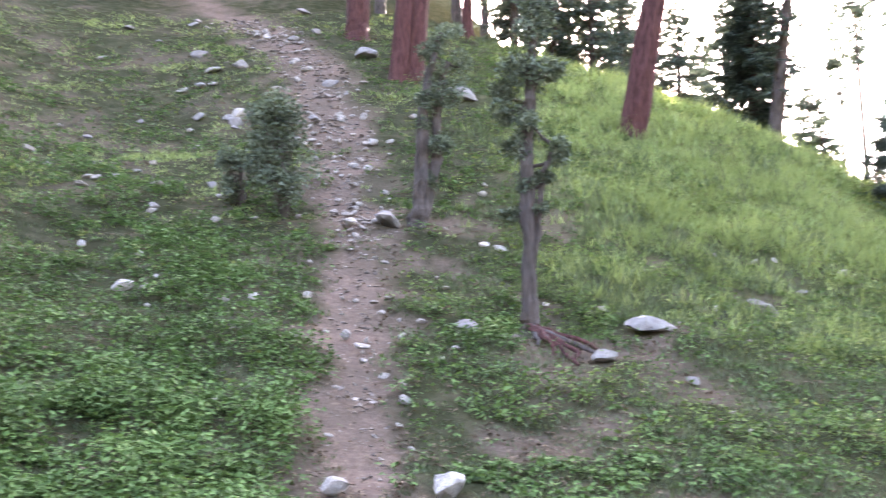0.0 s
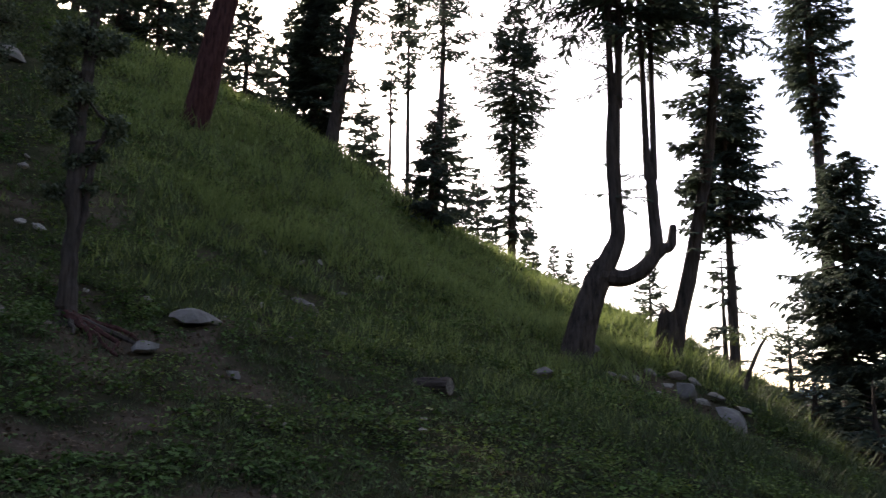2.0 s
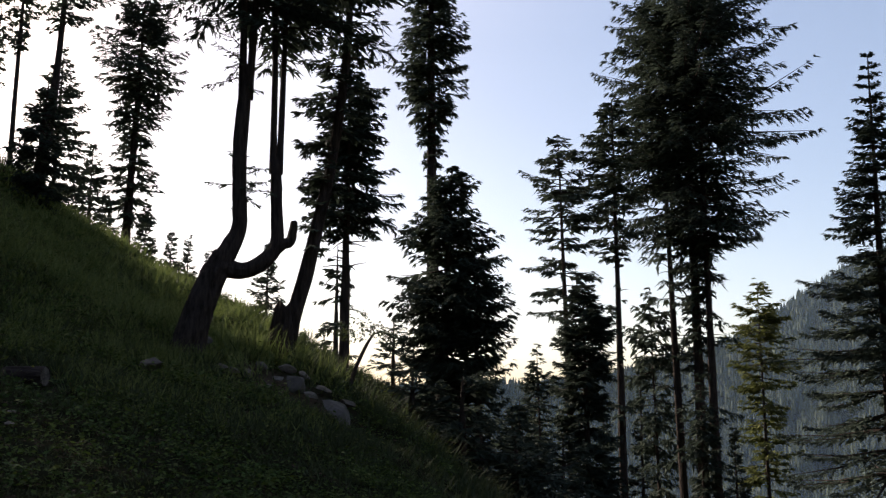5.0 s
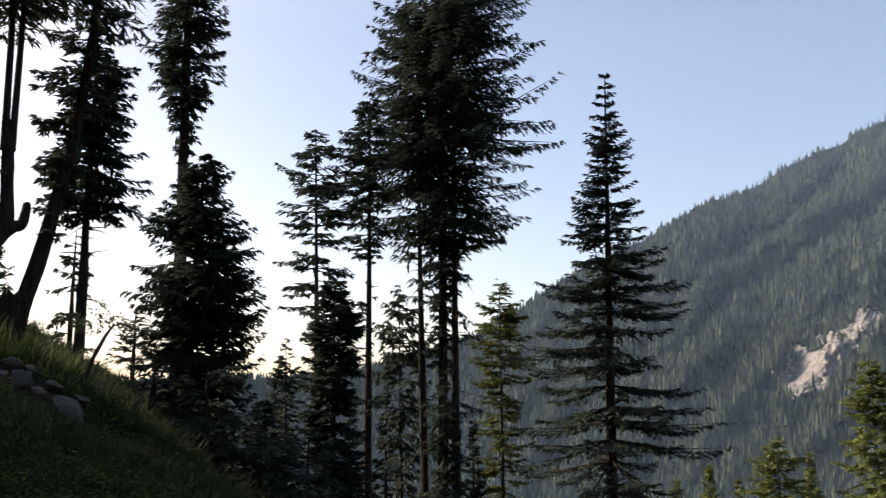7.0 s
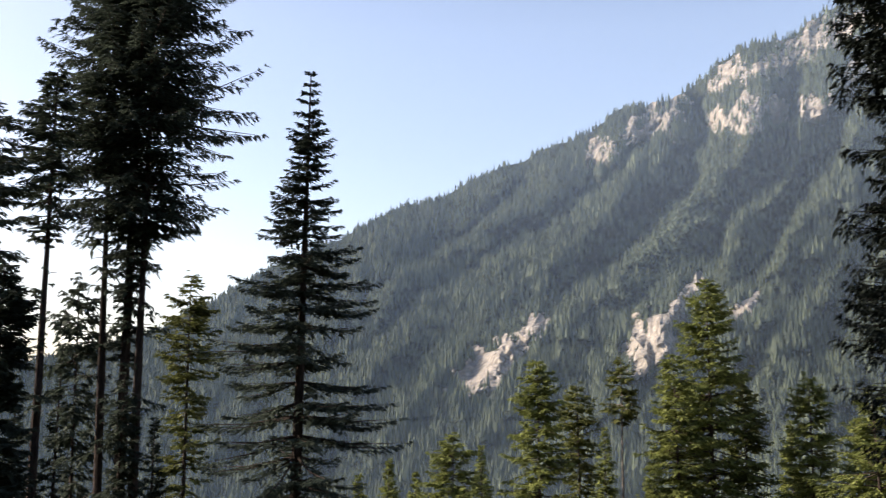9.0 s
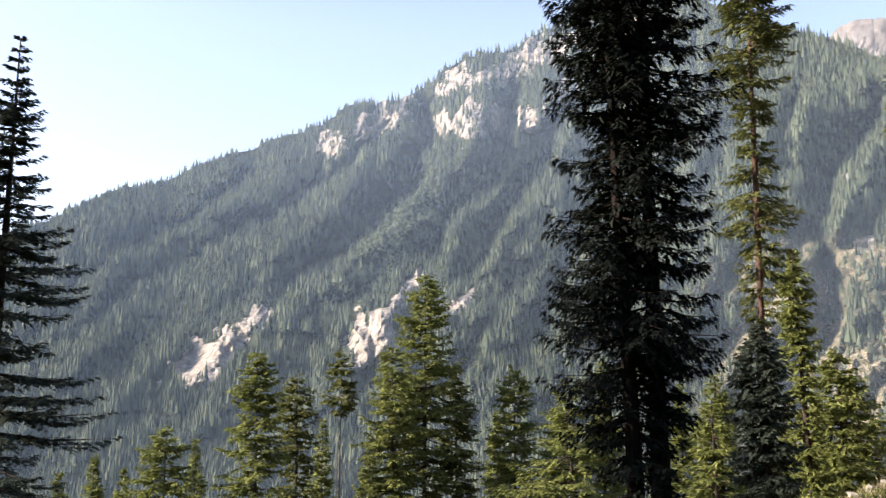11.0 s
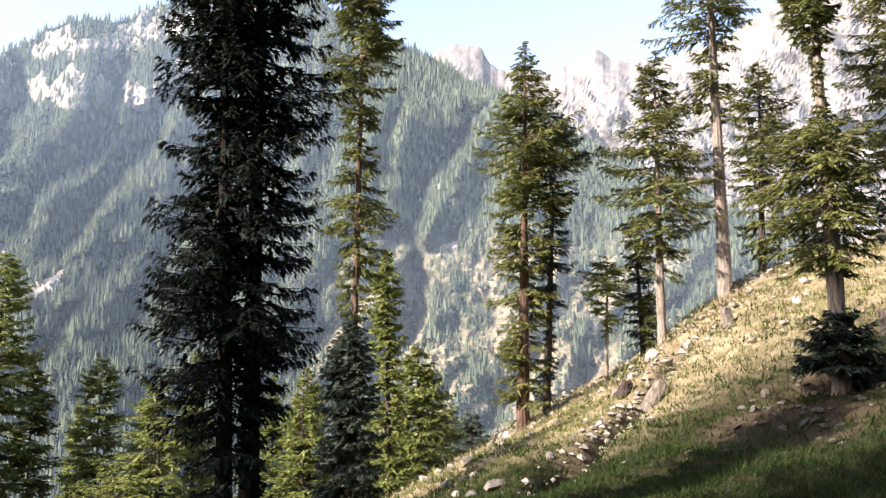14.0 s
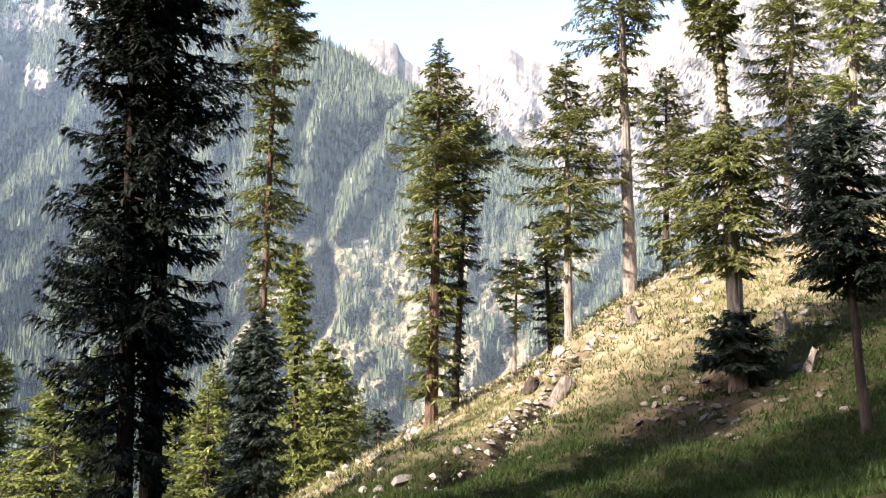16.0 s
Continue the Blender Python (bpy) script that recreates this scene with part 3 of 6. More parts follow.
# ---------------------------------------------------------------- conifers
def crown_of(rng, axis, H, z0, R, p=0.8, gap=0.42, per=5, droop=0.25, sag=0.2, keep=0.9, grain=1.0, full=0.45, dense=1.0, tufts=4, hang=0.3, layered=0.25, broad=1.0, reach=None, lop=0.0, toward=0.0, upturn=0.07):
    """Needle tufts and bough wood of a conifer. axis(z): middle of the trunk; z0: where the crown starts; R: its greatest reach;
    p: taper; gap: between whorls; layered: how neatly these lie in tiers; broad: width of the sprays; droop, sag: how the boughs hang; keep: share of boughs that live; grain: size of the tufts; tufts: how many on a twig;
    reach(z): length of the boughs at a height, in place of R, p and full; lop, toward: share by which those towards that angle are longer; upturn: lift of the tips."""
    zs, z = [], z0
    while z < H - 0.2:
        u = (z - z0) / (H - z0)
        for k in range(per if u < 0.85 else max(3, per - 1)):
            zs.append((z + rng.uniform(-0.5, 0.5) * gap * (1 - layered) * 1.6, u))
        z += gap * (1.0 - 0.5 * u) * rng.uniform(0.7, 1.3)
    zs = np.array(zs)
    zs = zs[rng.random(len(zs)) < keep]
    zb, u = np.clip(zs[:, 0], 0.15, H - 0.06), np.clip(zs[:, 1], 0, 1)
    n = len(zb)
    body = np.minimum(1, full + (1 - full) * u / 0.2) * (1 - u) ** p
    body = body / body.max() + 0.02
    lump = 1 + 0.22 * vnoise(zb * 0.9, 0 * zb + rng.integers(99), 3)
    long = np.where(rng.random(n) < 0.22, rng.uniform(0.45, 0.8, n), rng.uniform(0.82, 1.12, n))
    head = rng.uniform(0, 2 * np.pi, n)
    L = (reach(zb) * (1 + lop * np.cos(head - toward)) if reach else R * body) * lump * long
    L = np.maximum(L, 0.13 * grain)
    rise = -droop * (1 - u) + (0.3 if reach else 0.8) * u ** 2 + rng.normal(0, 0.09 + 0.1 * (1 - layered), n)
    step = 0.25 * grain / dense
    m = np.clip(np.ceil(L / step), 2, 20).astype(int)
    b = np.repeat(np.arange(n), m)
    s = (np.arange(len(b)) - np.repeat(np.cumsum(m) - m, m) + rng.uniform(0.2, 0.9, len(b))) / m[b]
    s = 0.1 + 0.9 * np.clip(s, 0, 1) ** 0.85

    def on(b, s):
        out = L[b] * s
        up = L[b] * (rise[b] * s - sag * s ** 2 + 0.7 * sag * s ** 4 + upturn * s ** 5)
        o = axis(zb[b])
        return o + np.stack([out * np.cos(head[b]), out * np.sin(head[b]), up], 1)

    quads = []
    down = np.array([0, 0, -1.0])
    fwd = np.stack([np.cos(head), np.sin(head), 0 * head], 1)
    side = np.stack([-np.sin(head), np.cos(head), 0 * head], 1)

    def kites(root, d, ln, w):
        d = d / (np.linalg.norm(d, axis=1, keepdims=True) + 1e-9)
        k = len(root)
        flat = np.cross(d, rng.normal(0, 0.5, (k, 3)) + [0, 0, 1.0])
        flat /= np.linalg.norm(flat, axis=1, keepdims=True) + 1e-6
        tip = root + d * ln[:, None] + down * (ln * 0.1)[:, None]
        quads.append(np.stack([root + flat * w[:, None], tip, root - flat * w[:, None]], 1))

    # broad masses of needles near the trunk, fine tufts towards the tips
    inner = s < 0.42
    for b, s, count, size, width in ((b[inner], s[inner], round(tufts * 1.1), 1.45, 2.1), (b[~inner], s[~inner], round(tufts * 2.6), 0.72, 0.95)):
        for sign in (-1, 1):
            k = len(b)
            root = on(b, s)
            tl = (0.14 * grain + 0.34 * np.minimum(L[b], 2.8) * (1.04 - s) ** 0.75) * rng.uniform(0.55, 1.2, k)
            turn = rng.uniform(0.45, 1.15, k)
            d = fwd[b] * np.cos(turn)[:, None] + sign * side[b] * np.sin(turn)[:, None]
            d[:, 2] += rise[b] * 0.6 - rng.uniform(-0.15, 0.25, k)
            bow = hang * rng.uniform(0.4, 1.6, k)
            cross = np.cross(d, [0, 0, 1.0])
            for j in range(count):
                v = (j + rng.uniform(0.1, 0.9, k)) / count
                at = root + d * (tl * v)[:, None] + down * (tl * bow * v * v)[:, None]
                kd = d + cross * (0.9 * (1 if j % 2 else -1) * rng.uniform(0.2, 1.0, k))[:, None] + down * (bow * v * 2 + rng.uniform(-0.5, 0.5, k))[:, None]
                kites(at, kd, size * grain * rng.uniform(0.17, 0.38, k) * np.clip(0.3 + 0.8 * L[b], 0.4, 1), width * broad * grain * rng.uniform(0.022, 0.045, k))
    i = np.arange(n)
    for x in (0.82, 0.93, 1.0):
        kites(on(i, np.full(n, x)), fwd + down * 0.2 + 0.5 * side * rng.normal(0, 1, (n, 1)), grain * rng.uniform(0.15, 0.3, n), np.full(n, 0.03 * grain))
    V = np.concatenate(quads).reshape(-1, 3)
    F = np.arange(len(V)).reshape(-1, 3)
    # bough wood: three-sided tapering rods
    st = np.array([0, 0.5, 0.95])
    pts = np.stack([on(i, np.full(n, x)) for x in st], 1)
    rad = (0.012 + 0.012 * L)[:, None] * (1.05 - st)[None]
    rod = []
    for q in range(3):
        a = q * 2 * np.pi / 3
        rod.append(pts + rad[..., None] * (math.cos(a) * side[:, None] + math.sin(a) * np.array([0, 0, 1.0])))
    W = np.stack(rod, 2)
    ring = np.arange(n * 9).reshape(n, 3, 3)
    faces = []
    for q in range(3):
        faces.append(np.stack([ring[:, :-1, q], ring[:, :-1, (q + 1) % 3], ring[:, 1:, (q + 1) % 3], ring[:, 1:, q]], -1).reshape(-1, 4))
    return (V, F), (W.reshape(-1, 3), np.concatenate(faces))


def conifer(az, r, top, girth, crown, R, label, group, seed, lean=(0, 0), needles=None, skin=None, bend=0.0, snags=0, sink=0.15, name="conifer_tree", tall=None, coarse=False, skirts=(), wisps=0.0, shape=(), **kw):
    """A conifer rooted at a heading and distance. top: elevation its tip reaches, seen from the path; girth: radius of the trunk at its foot;
    crown: share of the height at which the crown begins; lean: sideways shift of the top in metres (to the right, away);
    shape: outline of the crown from its tip down, as elevation and half width in degrees; wisps: reach of the thin hanging boughs on the bare stem."""
    rng = np.random.default_rng(seed)
    foot = spot(az, r, sink + 0.8 * girth)
    a = radians(az)
    H = tall or EYE[2] + r * math.tan(radians(shape[0][0] if shape else top)) - foot.z
    if shape:
        highs = [EYE[2] + r * math.tan(radians(e)) - foot.z for e, w in reversed(shape)]
        wides = [1.14 * r * radians(w) for e, w in reversed(shape)]
        crown = max(highs[0], 0.2) / H
        kw.update(reach=lambda z: np.interp(z, highs, wides), toward=-a)
    right, away = np.array([math.cos(a), -math.sin(a), 0]), np.array([math.sin(a), math.cos(a), 0])

    def axis(z):
        z = np.asarray(z, float)
        u = z / H
        out = (right * lean[0] + away * lean[1]) * u[..., None] + right * (bend * np.sin(np.pi * u))[..., None]
        out[..., 2] = z
        return out

    tree = thing(name, label, "tree", Matrix.Translation(foot), group)
    zs = np.concatenate([np.linspace(0, 1.2, 6), np.linspace(1.6, H * 0.99, 18)])
    rad = girth * np.clip(1 - zs / H, 0.02, 1) ** 0.85 + 0.012
    part("trunk", tube(axis(zs), rad, 10, 0.16, seed % 50, 0.6 if skin is BARK_RED else 0.22), skin or BARK_GREY, tree)
    if coarse:
        kw = dict(kw, tufts=2, grain=1.7)
    elif r > 69:
        kw = dict(kw, tufts=2, grain=1.35, gap=0.46, broad=2.0)
    elif r > 49:
        kw = dict(kw, tufts=3, grain=1.05, broad=1.5)
    sprays, wood = crown_of(rng, axis, H, H * crown, R, **kw)
    for low, high, wide, close in skirts:
        more, rods = crown_of(rng, axis, high, low, wide, **dict(kw, reach=None, lop=0, p=0.5, full=0.7, gap=0.13 * high / (high - low) if high < 3 else 0.2, per=7, dense=close, keep=1.0, grain=0.75, broad=1.4))
        wood = join([wood, rods])
        # low skirts take the dark needles: their shade is put into the colour
        tagged(part("low_crown", more, NEEDLES if high < 3 else needles or NEEDLES, tree), kind="stuff")
    if wisps:
        more, rods = crown_of(rng, axis, H * crown + 0.8, H * 0.16, wisps, **dict(kw, reach=lambda z: wisps * np.clip(0.7 + 0.8 * vnoise(z * 0.7, 0 * z + seed, 5), 0.2, 1.4), gap=1.0, per=2, keep=0.6, droop=0.45, hang=0.5, layered=0.1, dense=0.8))
        wood = join([wood, rods])
        tagged(part("low_crown", more, needles or NEEDLES, tree), kind="stuff")
    if snags:
        n = snags
        zz = rng.uniform(0.12, max(crown, 0.3), n) * H
        hd = rng.uniform(0, 6.3, n)
        rods = []
        for z, h in zip(zz, hd):
            ln = rng.uniform(0.3, 1.1)
            o = axis(np.array([z]))[0]
            e = o + ln * np.array([math.cos(h), math.sin(h), rng.uniform(-0.35, 0.25)])
            rods.append(tube(np.stack([o, (o + e) / 2 + [0, 0, 0.04], e]), [0.03, 0.02, 0.008], 3))
        wood = join([wood, *rods])
    tagged(part("branchwork", wood, skin or BARK_GREY, tree), kind="stuff")
    tagged(part("crown", sprays, needles or NEEDLES, tree), kind="stuff")
    return tree



# headings, distances and tops of the conifers, group by group
def stand(group, label, rows, **common):
    for k, (az, r, top, girth, crown, R, *more) in enumerate(rows):
        kw = dict(common)
        if more:
            kw.update(more[0])
        words = kw.pop("label", label)
        conifer(az, r, top, girth, crown, R, words, group, int(az * 10) + k + 400, **kw)


stand("red-barked trees on the hillside", "tall conifer with a thick reddish bare trunk", (
    (-4.65, 38.5, 0, 0.52, 0.5, 3.0, dict(tall=24)),
    (-1.9, 31, 0, 0.38, 0.5, 2.6, dict(tall=22, lean=(1.2, 0))),
    (-1.0, 31, 0, 0.32, 0.5, 2.6, dict(tall=21, lean=(1.6, 0))),
    (2.5, 43, 0, 0.26, 0.5, 2.2, dict(tall=20)),
    (12.5, 27.5, 0, 0.43, 0.55, 2.8, dict(tall=22, lean=(6.4, 0), bend=-0.75, sink=0.45, label="thick reddish conifer trunk leaning over the slope")),
), skin=BARK_RED, coarse=True)
stand("trees along the hill's skyline", "dark conifer standing on the hill's skyline", (
    (28.3, 60, 20, 0.2, 0.1, 2.6),
    (23.2, 60, 19, 0.2, 0.1, 2.6, dict(keep=0.9)),
    (30.3, 75, 14.9, 0.2, 0.15, 2.4, dict(keep=0.9)),
    (31.2, 80, 12.0, 0.2, 0.1, 1.8),
    (33.5, 85, 12, 0.2, 0.1, 1.9),
    (35.0, 90, 10.2, 0.2, 0.05, 1.9),
    (36.0, 92, 10.0, 0.2, 0.05, 1.9),
    (37.2, 85, 9.2, 0.2, 0.05, 1.9),
    (40.7, 60, 10.0, 0.2, 0.1, 1.9),
    (10.4, 62, 29, 0.3, 0.1, 2.6), (12.2, 66, 27, 0.25, 0.1, 2.4), (15.7, 62, 25, 0.25, 0.15, 2.0), (17.0, 70, 22.5, 0.25, 0.1, 2.2), (18.4, 60, 24, 0.25, 0.1, 2.3),
    (5.5, 55, 32, 0.3, 0.1, 2.5), (8.0, 62, 30, 0.3, 0.1, 2.5), (14.0, 68, 24.5, 0.25, 0.1, 2.4),
), grain=1.0, droop=0.14, hang=0.18)
conifer(20.0, 43, 0, 0.25, 0, 0, "dense dark conifer standing on the hill's skyline", "trees along the hill's skyline", 243, shape=((31.0, 0.12), (28.0, 1.17), (24.8, 1.65), (22.2, 1.87), (19.9, 1.91), (17.9, 1.66), (16.5, 0.95)), lean=(0.15, 0), grain=0.9, droop=0.12, hang=0.18, dense=1.3, per=9, gap=0.34, broad=1.5)
conifer(20.9, 40, 0, 0.3, 0, 0, "thin conifer with a leaning bare trunk", "trees along the hill's skyline", 249, shape=((32.9, 0.22), (28.6, 2.33), (25.5, 2.25), (22.9, 1.79), (20.6, 1.54), (18.2, 0.99)), lean=(2.2, 0), grain=1.0, droop=0.12, hang=0.18, keep=0.7, gap=0.55, snags=8)
conifer(27.4, 44, 0, 0.22, 0, 0, "conifer with a high crown and a bare pale stem", "trees along the hill's skyline", 317, shape=((30.4, 0.18), (26.7, 1.74), (24.1, 1.8), (23.1, 2.05), (22.0, 1.22), (21.1, 0.72)), lean=(0.47, 0), grain=1.0, droop=0.12, hang=0.18, keep=0.75, gap=0.55, bend=0.3)
conifer(27.3, 31.5, 0, 0.12, 0, 0, "small bushy dark fir on the grassy edge of the hill", "young firs on the hill's edge", 304, shape=((18.2, 0.1), (16.5, 0.82), (14.5, 1.27), (11.9, 1.72), (11.0, 1.4)), lean=(0.18, 0), grain=0.7, droop=0.15, hang=0.3, gap=0.26, per=6, dense=1.2)
conifer(32.4, 42, 0, 0.2, 0, 0, "dark conifer standing on the hill's skyline", "trees along the hill's skyline", 366, shape=((24.5, 0.11), (22.6, 1.29), (21.0, 2.18), (19.4, 2.49), (17.9, 1.69), (16.5, 1.83), (15.3, 0.98), (13.6, 1.51), (11.3, 1.47), (10.3, 0.59)), lean=(0.25, 0), grain=1.0, droop=0.12, hang=0.18, keep=0.95, gap=0.38, per=6)
conifer(25.9, 54, 0, 0.16, 0, 0, "thin conifer on the hill's skyline", "trees along the hill's skyline", 313, shape=((29.2, 0.12), (25.5, 1.05), (22.9, 0.95), (19.6, 0.54)), grain=1.0, droop=0.12, hang=0.18, keep=0.8)
conifer(24.8, 52, 0, 0.12, 0, 0, "thin conifer on the hill's skyline", "trees along the hill's skyline", 299, shape=((22.9, 0.1), (20.6, 0.67), (17.6, 0.36)), grain=1.0, droop=0.12, hang=0.18, keep=0.6)
conifer(23.7, 46, 0, 0.12, 0, 0, "low bushy conifer behind the hill's edge", "trees along the hill's skyline", 283, shape=((17.1, 0.11), (16.1, 1.29), (14.8, 0.98)), grain=1.0, droop=0.12, hang=0.18)
stand("conifers where the slope drops away", "low dark conifer below the edge of the slope", (
    (52.6, 26, 2.0, 0.14, 0.0, 2.0, dict(keep=1.0)), (55.8, 27, -1.2, 0.14, 0.0, 2.0, dict(keep=1.0)), (49.6, 27, 1.8, 0.14, 0.0, 1.7, dict(keep=1.0)), (58.6, 30, -1.5, 0.14, 0.0, 2.0, dict(keep=1.0)),
    (48.4, 45, 5.5, 0.2, 0.1, 1.9), (57.0, 66, 0.5, 0.2, 0.0, 2.2), (55.6, 52, 0.2, 0.2, 0.0, 2.2), (63.2, 58, 3.0, 0.2, 0.1, 1.6, dict(keep=0.7, snags=14)), (61.0, 60, 1.0, 0.2, 0.0, 2.0), (68.4, 55, -1, 0.2, 0.0, 1.8),
), grain=0.95, droop=0.14, sag=0.12, hang=0.16)
conifer(41.6, 23.5, 0, 0.21, 0, 0, "leaning conifer seen dark against the bright sky", "conifers where the slope drops away", 440, shape=((31.0, 0.16), (27.0, 1.86), (24.1, 2.33), (21.6, 2.05), (18.8, 2.27), (16.6, 1.97), (14.0, 1.64), (12.1, 1.41), (10.0, 1.23)), lean=(1.51, 0), bend=0.55, grain=0.7, tufts=3, droop=0.12, hang=0.2, gap=0.42, keep=0.75, broad=1.4)
conifer(45.4, 28, 0, 0.15, 0, 0, "tall conifer seen dark against the bright sky", "conifers where the slope drops away", 481, shape=((21.4, 0.19), (18.6, 1.34), (16.4, 1.74), (13.8, 2.53), (12.2, 2.61), (11.1, 2.18), (10.5, 0.83)), grain=0.72, droop=0.12, hang=0.2, gap=0.24, per=8, snags=14, lop=0.1, broad=1.4, wisps=0.5)
conifer(44.9, 33, 0, 0.1, 0, 0, "small sparse conifer below the hill's edge", "conifers where the slope drops away", 481, shape=((9.8, 0.17), (7.8, 0.92), (5.1, 1.32), (2.7, 1.07)), grain=0.8, droop=0.15, keep=0.7, gap=0.5, broad=1.4)
conifer(50.9, 40, 0, 0.33, 0, 0, "thick dark trunk with ragged clumps of boughs", "conifers where the slope drops away", 549, shape=((32.5, 0.19), (29.2, 1.85), (26.4, 1.92), (24.2, 1.36), (22.6, 2.44), (21.2, 2.62), (19.9, 1.61), (18.4, 1.84), (17.4, 1.1), (15.0, 0.65)), lean=(-0.38, 0), grain=0.85, droop=0.1, hang=0.3, gap=0.3, per=6, keep=0.9, broad=1.4)
conifer(51.2, 33, 0, 0.24, 0, 0, "dense broad dark conifer against the bright sky", "conifers where the slope drops away", 545, shape=((14.8, 0.14), (12.8, 1.36), (11.1, 2.07), (9.4, 2.39), (7.7, 2.7), (4.9, 3.02), (0.9, 2.87), (-2.4, 2.84), (-5.3, 2.81)), lean=(0.43, 0), grain=0.85, droop=0.15, hang=0.3, gap=0.34, per=7, dense=1.2, broad=1.4)
conifer(53.7, 32, 0, 0.17, 0, 0, "dense dark young conifer with upswept boughs", "conifers where the slope drops away", 569, shape=((9.1, 0.2), (7.3, 1.32), (5.6, 1.97), (4.4, 2.23), (2.9, 1.75), (0.9, 1.45), (-1.4, 1.0), (-5.3, 0.98)), lean=(-0.2, 0), grain=0.8, droop=-0.05, hang=0.3, gap=0.34, per=7, dense=1.2, upturn=0.25, broad=1.3)
conifer(59.4, 42, 0, 0.22, 0, 0, "slender conifer with drooping layered boughs", "conifers where the slope drops away", 635, shape=((16.6, 0.1), (15.1, 1.42), (13.5, 2.14), (11.8, 2.04), (10.2, 1.8), (9.2, 2.51), (7.5, 2.07), (4.9, 1.52)), lean=(-0.62, 0), grain=0.9, droop=0.12, sag=0.12, hang=0.18, layered=0.7, keep=0.9, gap=0.55, broad=1.4, wisps=1.0)
conifer(60.2, 40, 0, 0.2, 0, 0, "dense dark conifer filling the gap between stems", "conifers where the slope drops away", 642, shape=((7.8, 0.13), (5.3, 1.45), (2.0, 1.8), (-1.6, 1.64), (-6.0, 1.61)), lean=(-0.21, 0), grain=0.9, droop=0.12, sag=0.12, hang=0.18, dense=1.5, broad=1.3, gap=0.27, per=6)
conifer(57.6, 62, 0, 0.16, 0, 0, "small far conifer against the pale sky", "conifers where the slope drops away", 637, shape=((3.9, 0.1), (1.6, 0.89), (-0.6, 1.01), (-3.8, 1.26)), lean=(-0.55, 0), grain=0.9, droop=0.12, sag=0.12, hang=0.18, keep=0.8, broad=1.4)
conifer(62.2, 43, 0, 0.24, 0, 0, "tall conifer seen dark against the bright sky", "conifers where the slope drops away", 665, shape=((18.7, 0.13), (16.7, 1.1), (15.0, 1.77), (12.3, 2.17), (10.5, 1.57), (9.2, 0.83)), lean=(-0.21, 0), grain=0.9, droop=0.12, sag=0.12, hang=0.18, keep=0.9, snags=18, gap=0.4, lop=-0.1, broad=1.4, wisps=0.8)
conifer(64.4, 50, 0, 0.14, 0, 0, "thin conifer with sparse hanging boughs", "conifers where the slope drops away", 694, shape=((7.2, 0.1), (5.4, 1.1), (3.4, 1.6), (1.4, 1.7), (-1.6, 1.3), (-5.5, 1.0)), lean=(-0.48, 0), grain=0.95, droop=0.4, sag=0.2, hang=0.5, keep=0.8, dense=1.0, gap=0.55, broad=1.4)
conifer(65.8, 47.5, 0, 0.25, 0, 0, "tall conifer seen dark against the bright sky", "tall trees standing close together", 694, shape=((25.6, 0.14), (21.8, 2.37), (19.5, 2.87), (16.8, 3.41), (13.8, 3.58), (11.5, 3.14), (10.0, 2.04)), lean=(-0.92, 0), grain=1.08, droop=0.18, sag=0.12, hang=0.3, snags=16, gap=0.52, per=5, keep=0.85, dense=0.9, broad=1.1, wisps=1.3)
conifer(66.7, 47, 0, 0.34, 0, 0, "tall conifer seen dark against the bright sky", "tall trees standing close together", 702, shape=((30.9, 0.15), (27.3, 2.52), (23.8, 3.83), (20.6, 4.77), (17.0, 5.32), (13.9, 5.13), (11.4, 4.71), (10.2, 3.1), (9.7, 1.63), (6.4, 1.02), (2.4, 0.66)), lean=(-0.27, 0), grain=1.06, droop=0.18, sag=0.12, hang=0.3, lop=0.1, snags=22, gap=0.5, keep=0.85, per=6, broad=1.15, wisps=1.3)
conifer(67.5, 46.2, 0, 0.28, 0, 0, "tall conifer seen dark against the bright sky", "tall trees standing close together", 710, shape=((27.0, 0.15), (22.9, 2.32), (19.0, 3.54), (15.3, 3.95), (12.3, 3.92), (10.8, 3.12), (9.7, 1.55)), lean=(-0.34, 0), grain=1.08, droop=0.18, sag=0.12, hang=0.3, lop=0.1, snags=20, gap=0.52, per=5, keep=0.85, dense=0.9, broad=1.1, wisps=1.4)
conifer(66.5, 45.5, 0, 0.14, 0, 0, "young dark conifer crowding the feet of tall stems", "conifers where the slope drops away", 711, shape=((1.6, 0.12), (-0.5, 0.8), (-2.6, 1.1), (-6.0, 1.3)), lean=(0.1, 0), grain=0.95, droop=0.2, hang=0.3, gap=0.42, per=5, dense=1.0, broad=1.3)
conifer(55.9, 37, 0, 0.13, 0, 0, "low dark conifer in the shade below the slope", "conifers where the slope drops away", 712, shape=((0.6, 0.12), (-1.6, 1.2), (-4.0, 1.8), (-7.0, 2.0)), lean=(0.1, 0), grain=0.9, droop=0.2, hang=0.3, gap=0.3, per=6, dense=1.2, broad=1.3)
conifer(70.3, 56, 0, 0.2, 0, 0, "slender conifer catching the sun between dark trees", "conifers where the slope drops away", 758, shape=((7.6, 0.14), (5.8, 1.1), (3.8, 1.6), (1.7, 1.63), (-0.3, 1.21), (-2.9, 1.34), (-6.2, 1.59)), lean=(-0.27, 0), grain=1.0, droop=0.12, sag=0.12, hang=0.18, needles=NEEDLES_OLIVE, keep=0.85, gap=0.5, snags=8, broad=1.4)
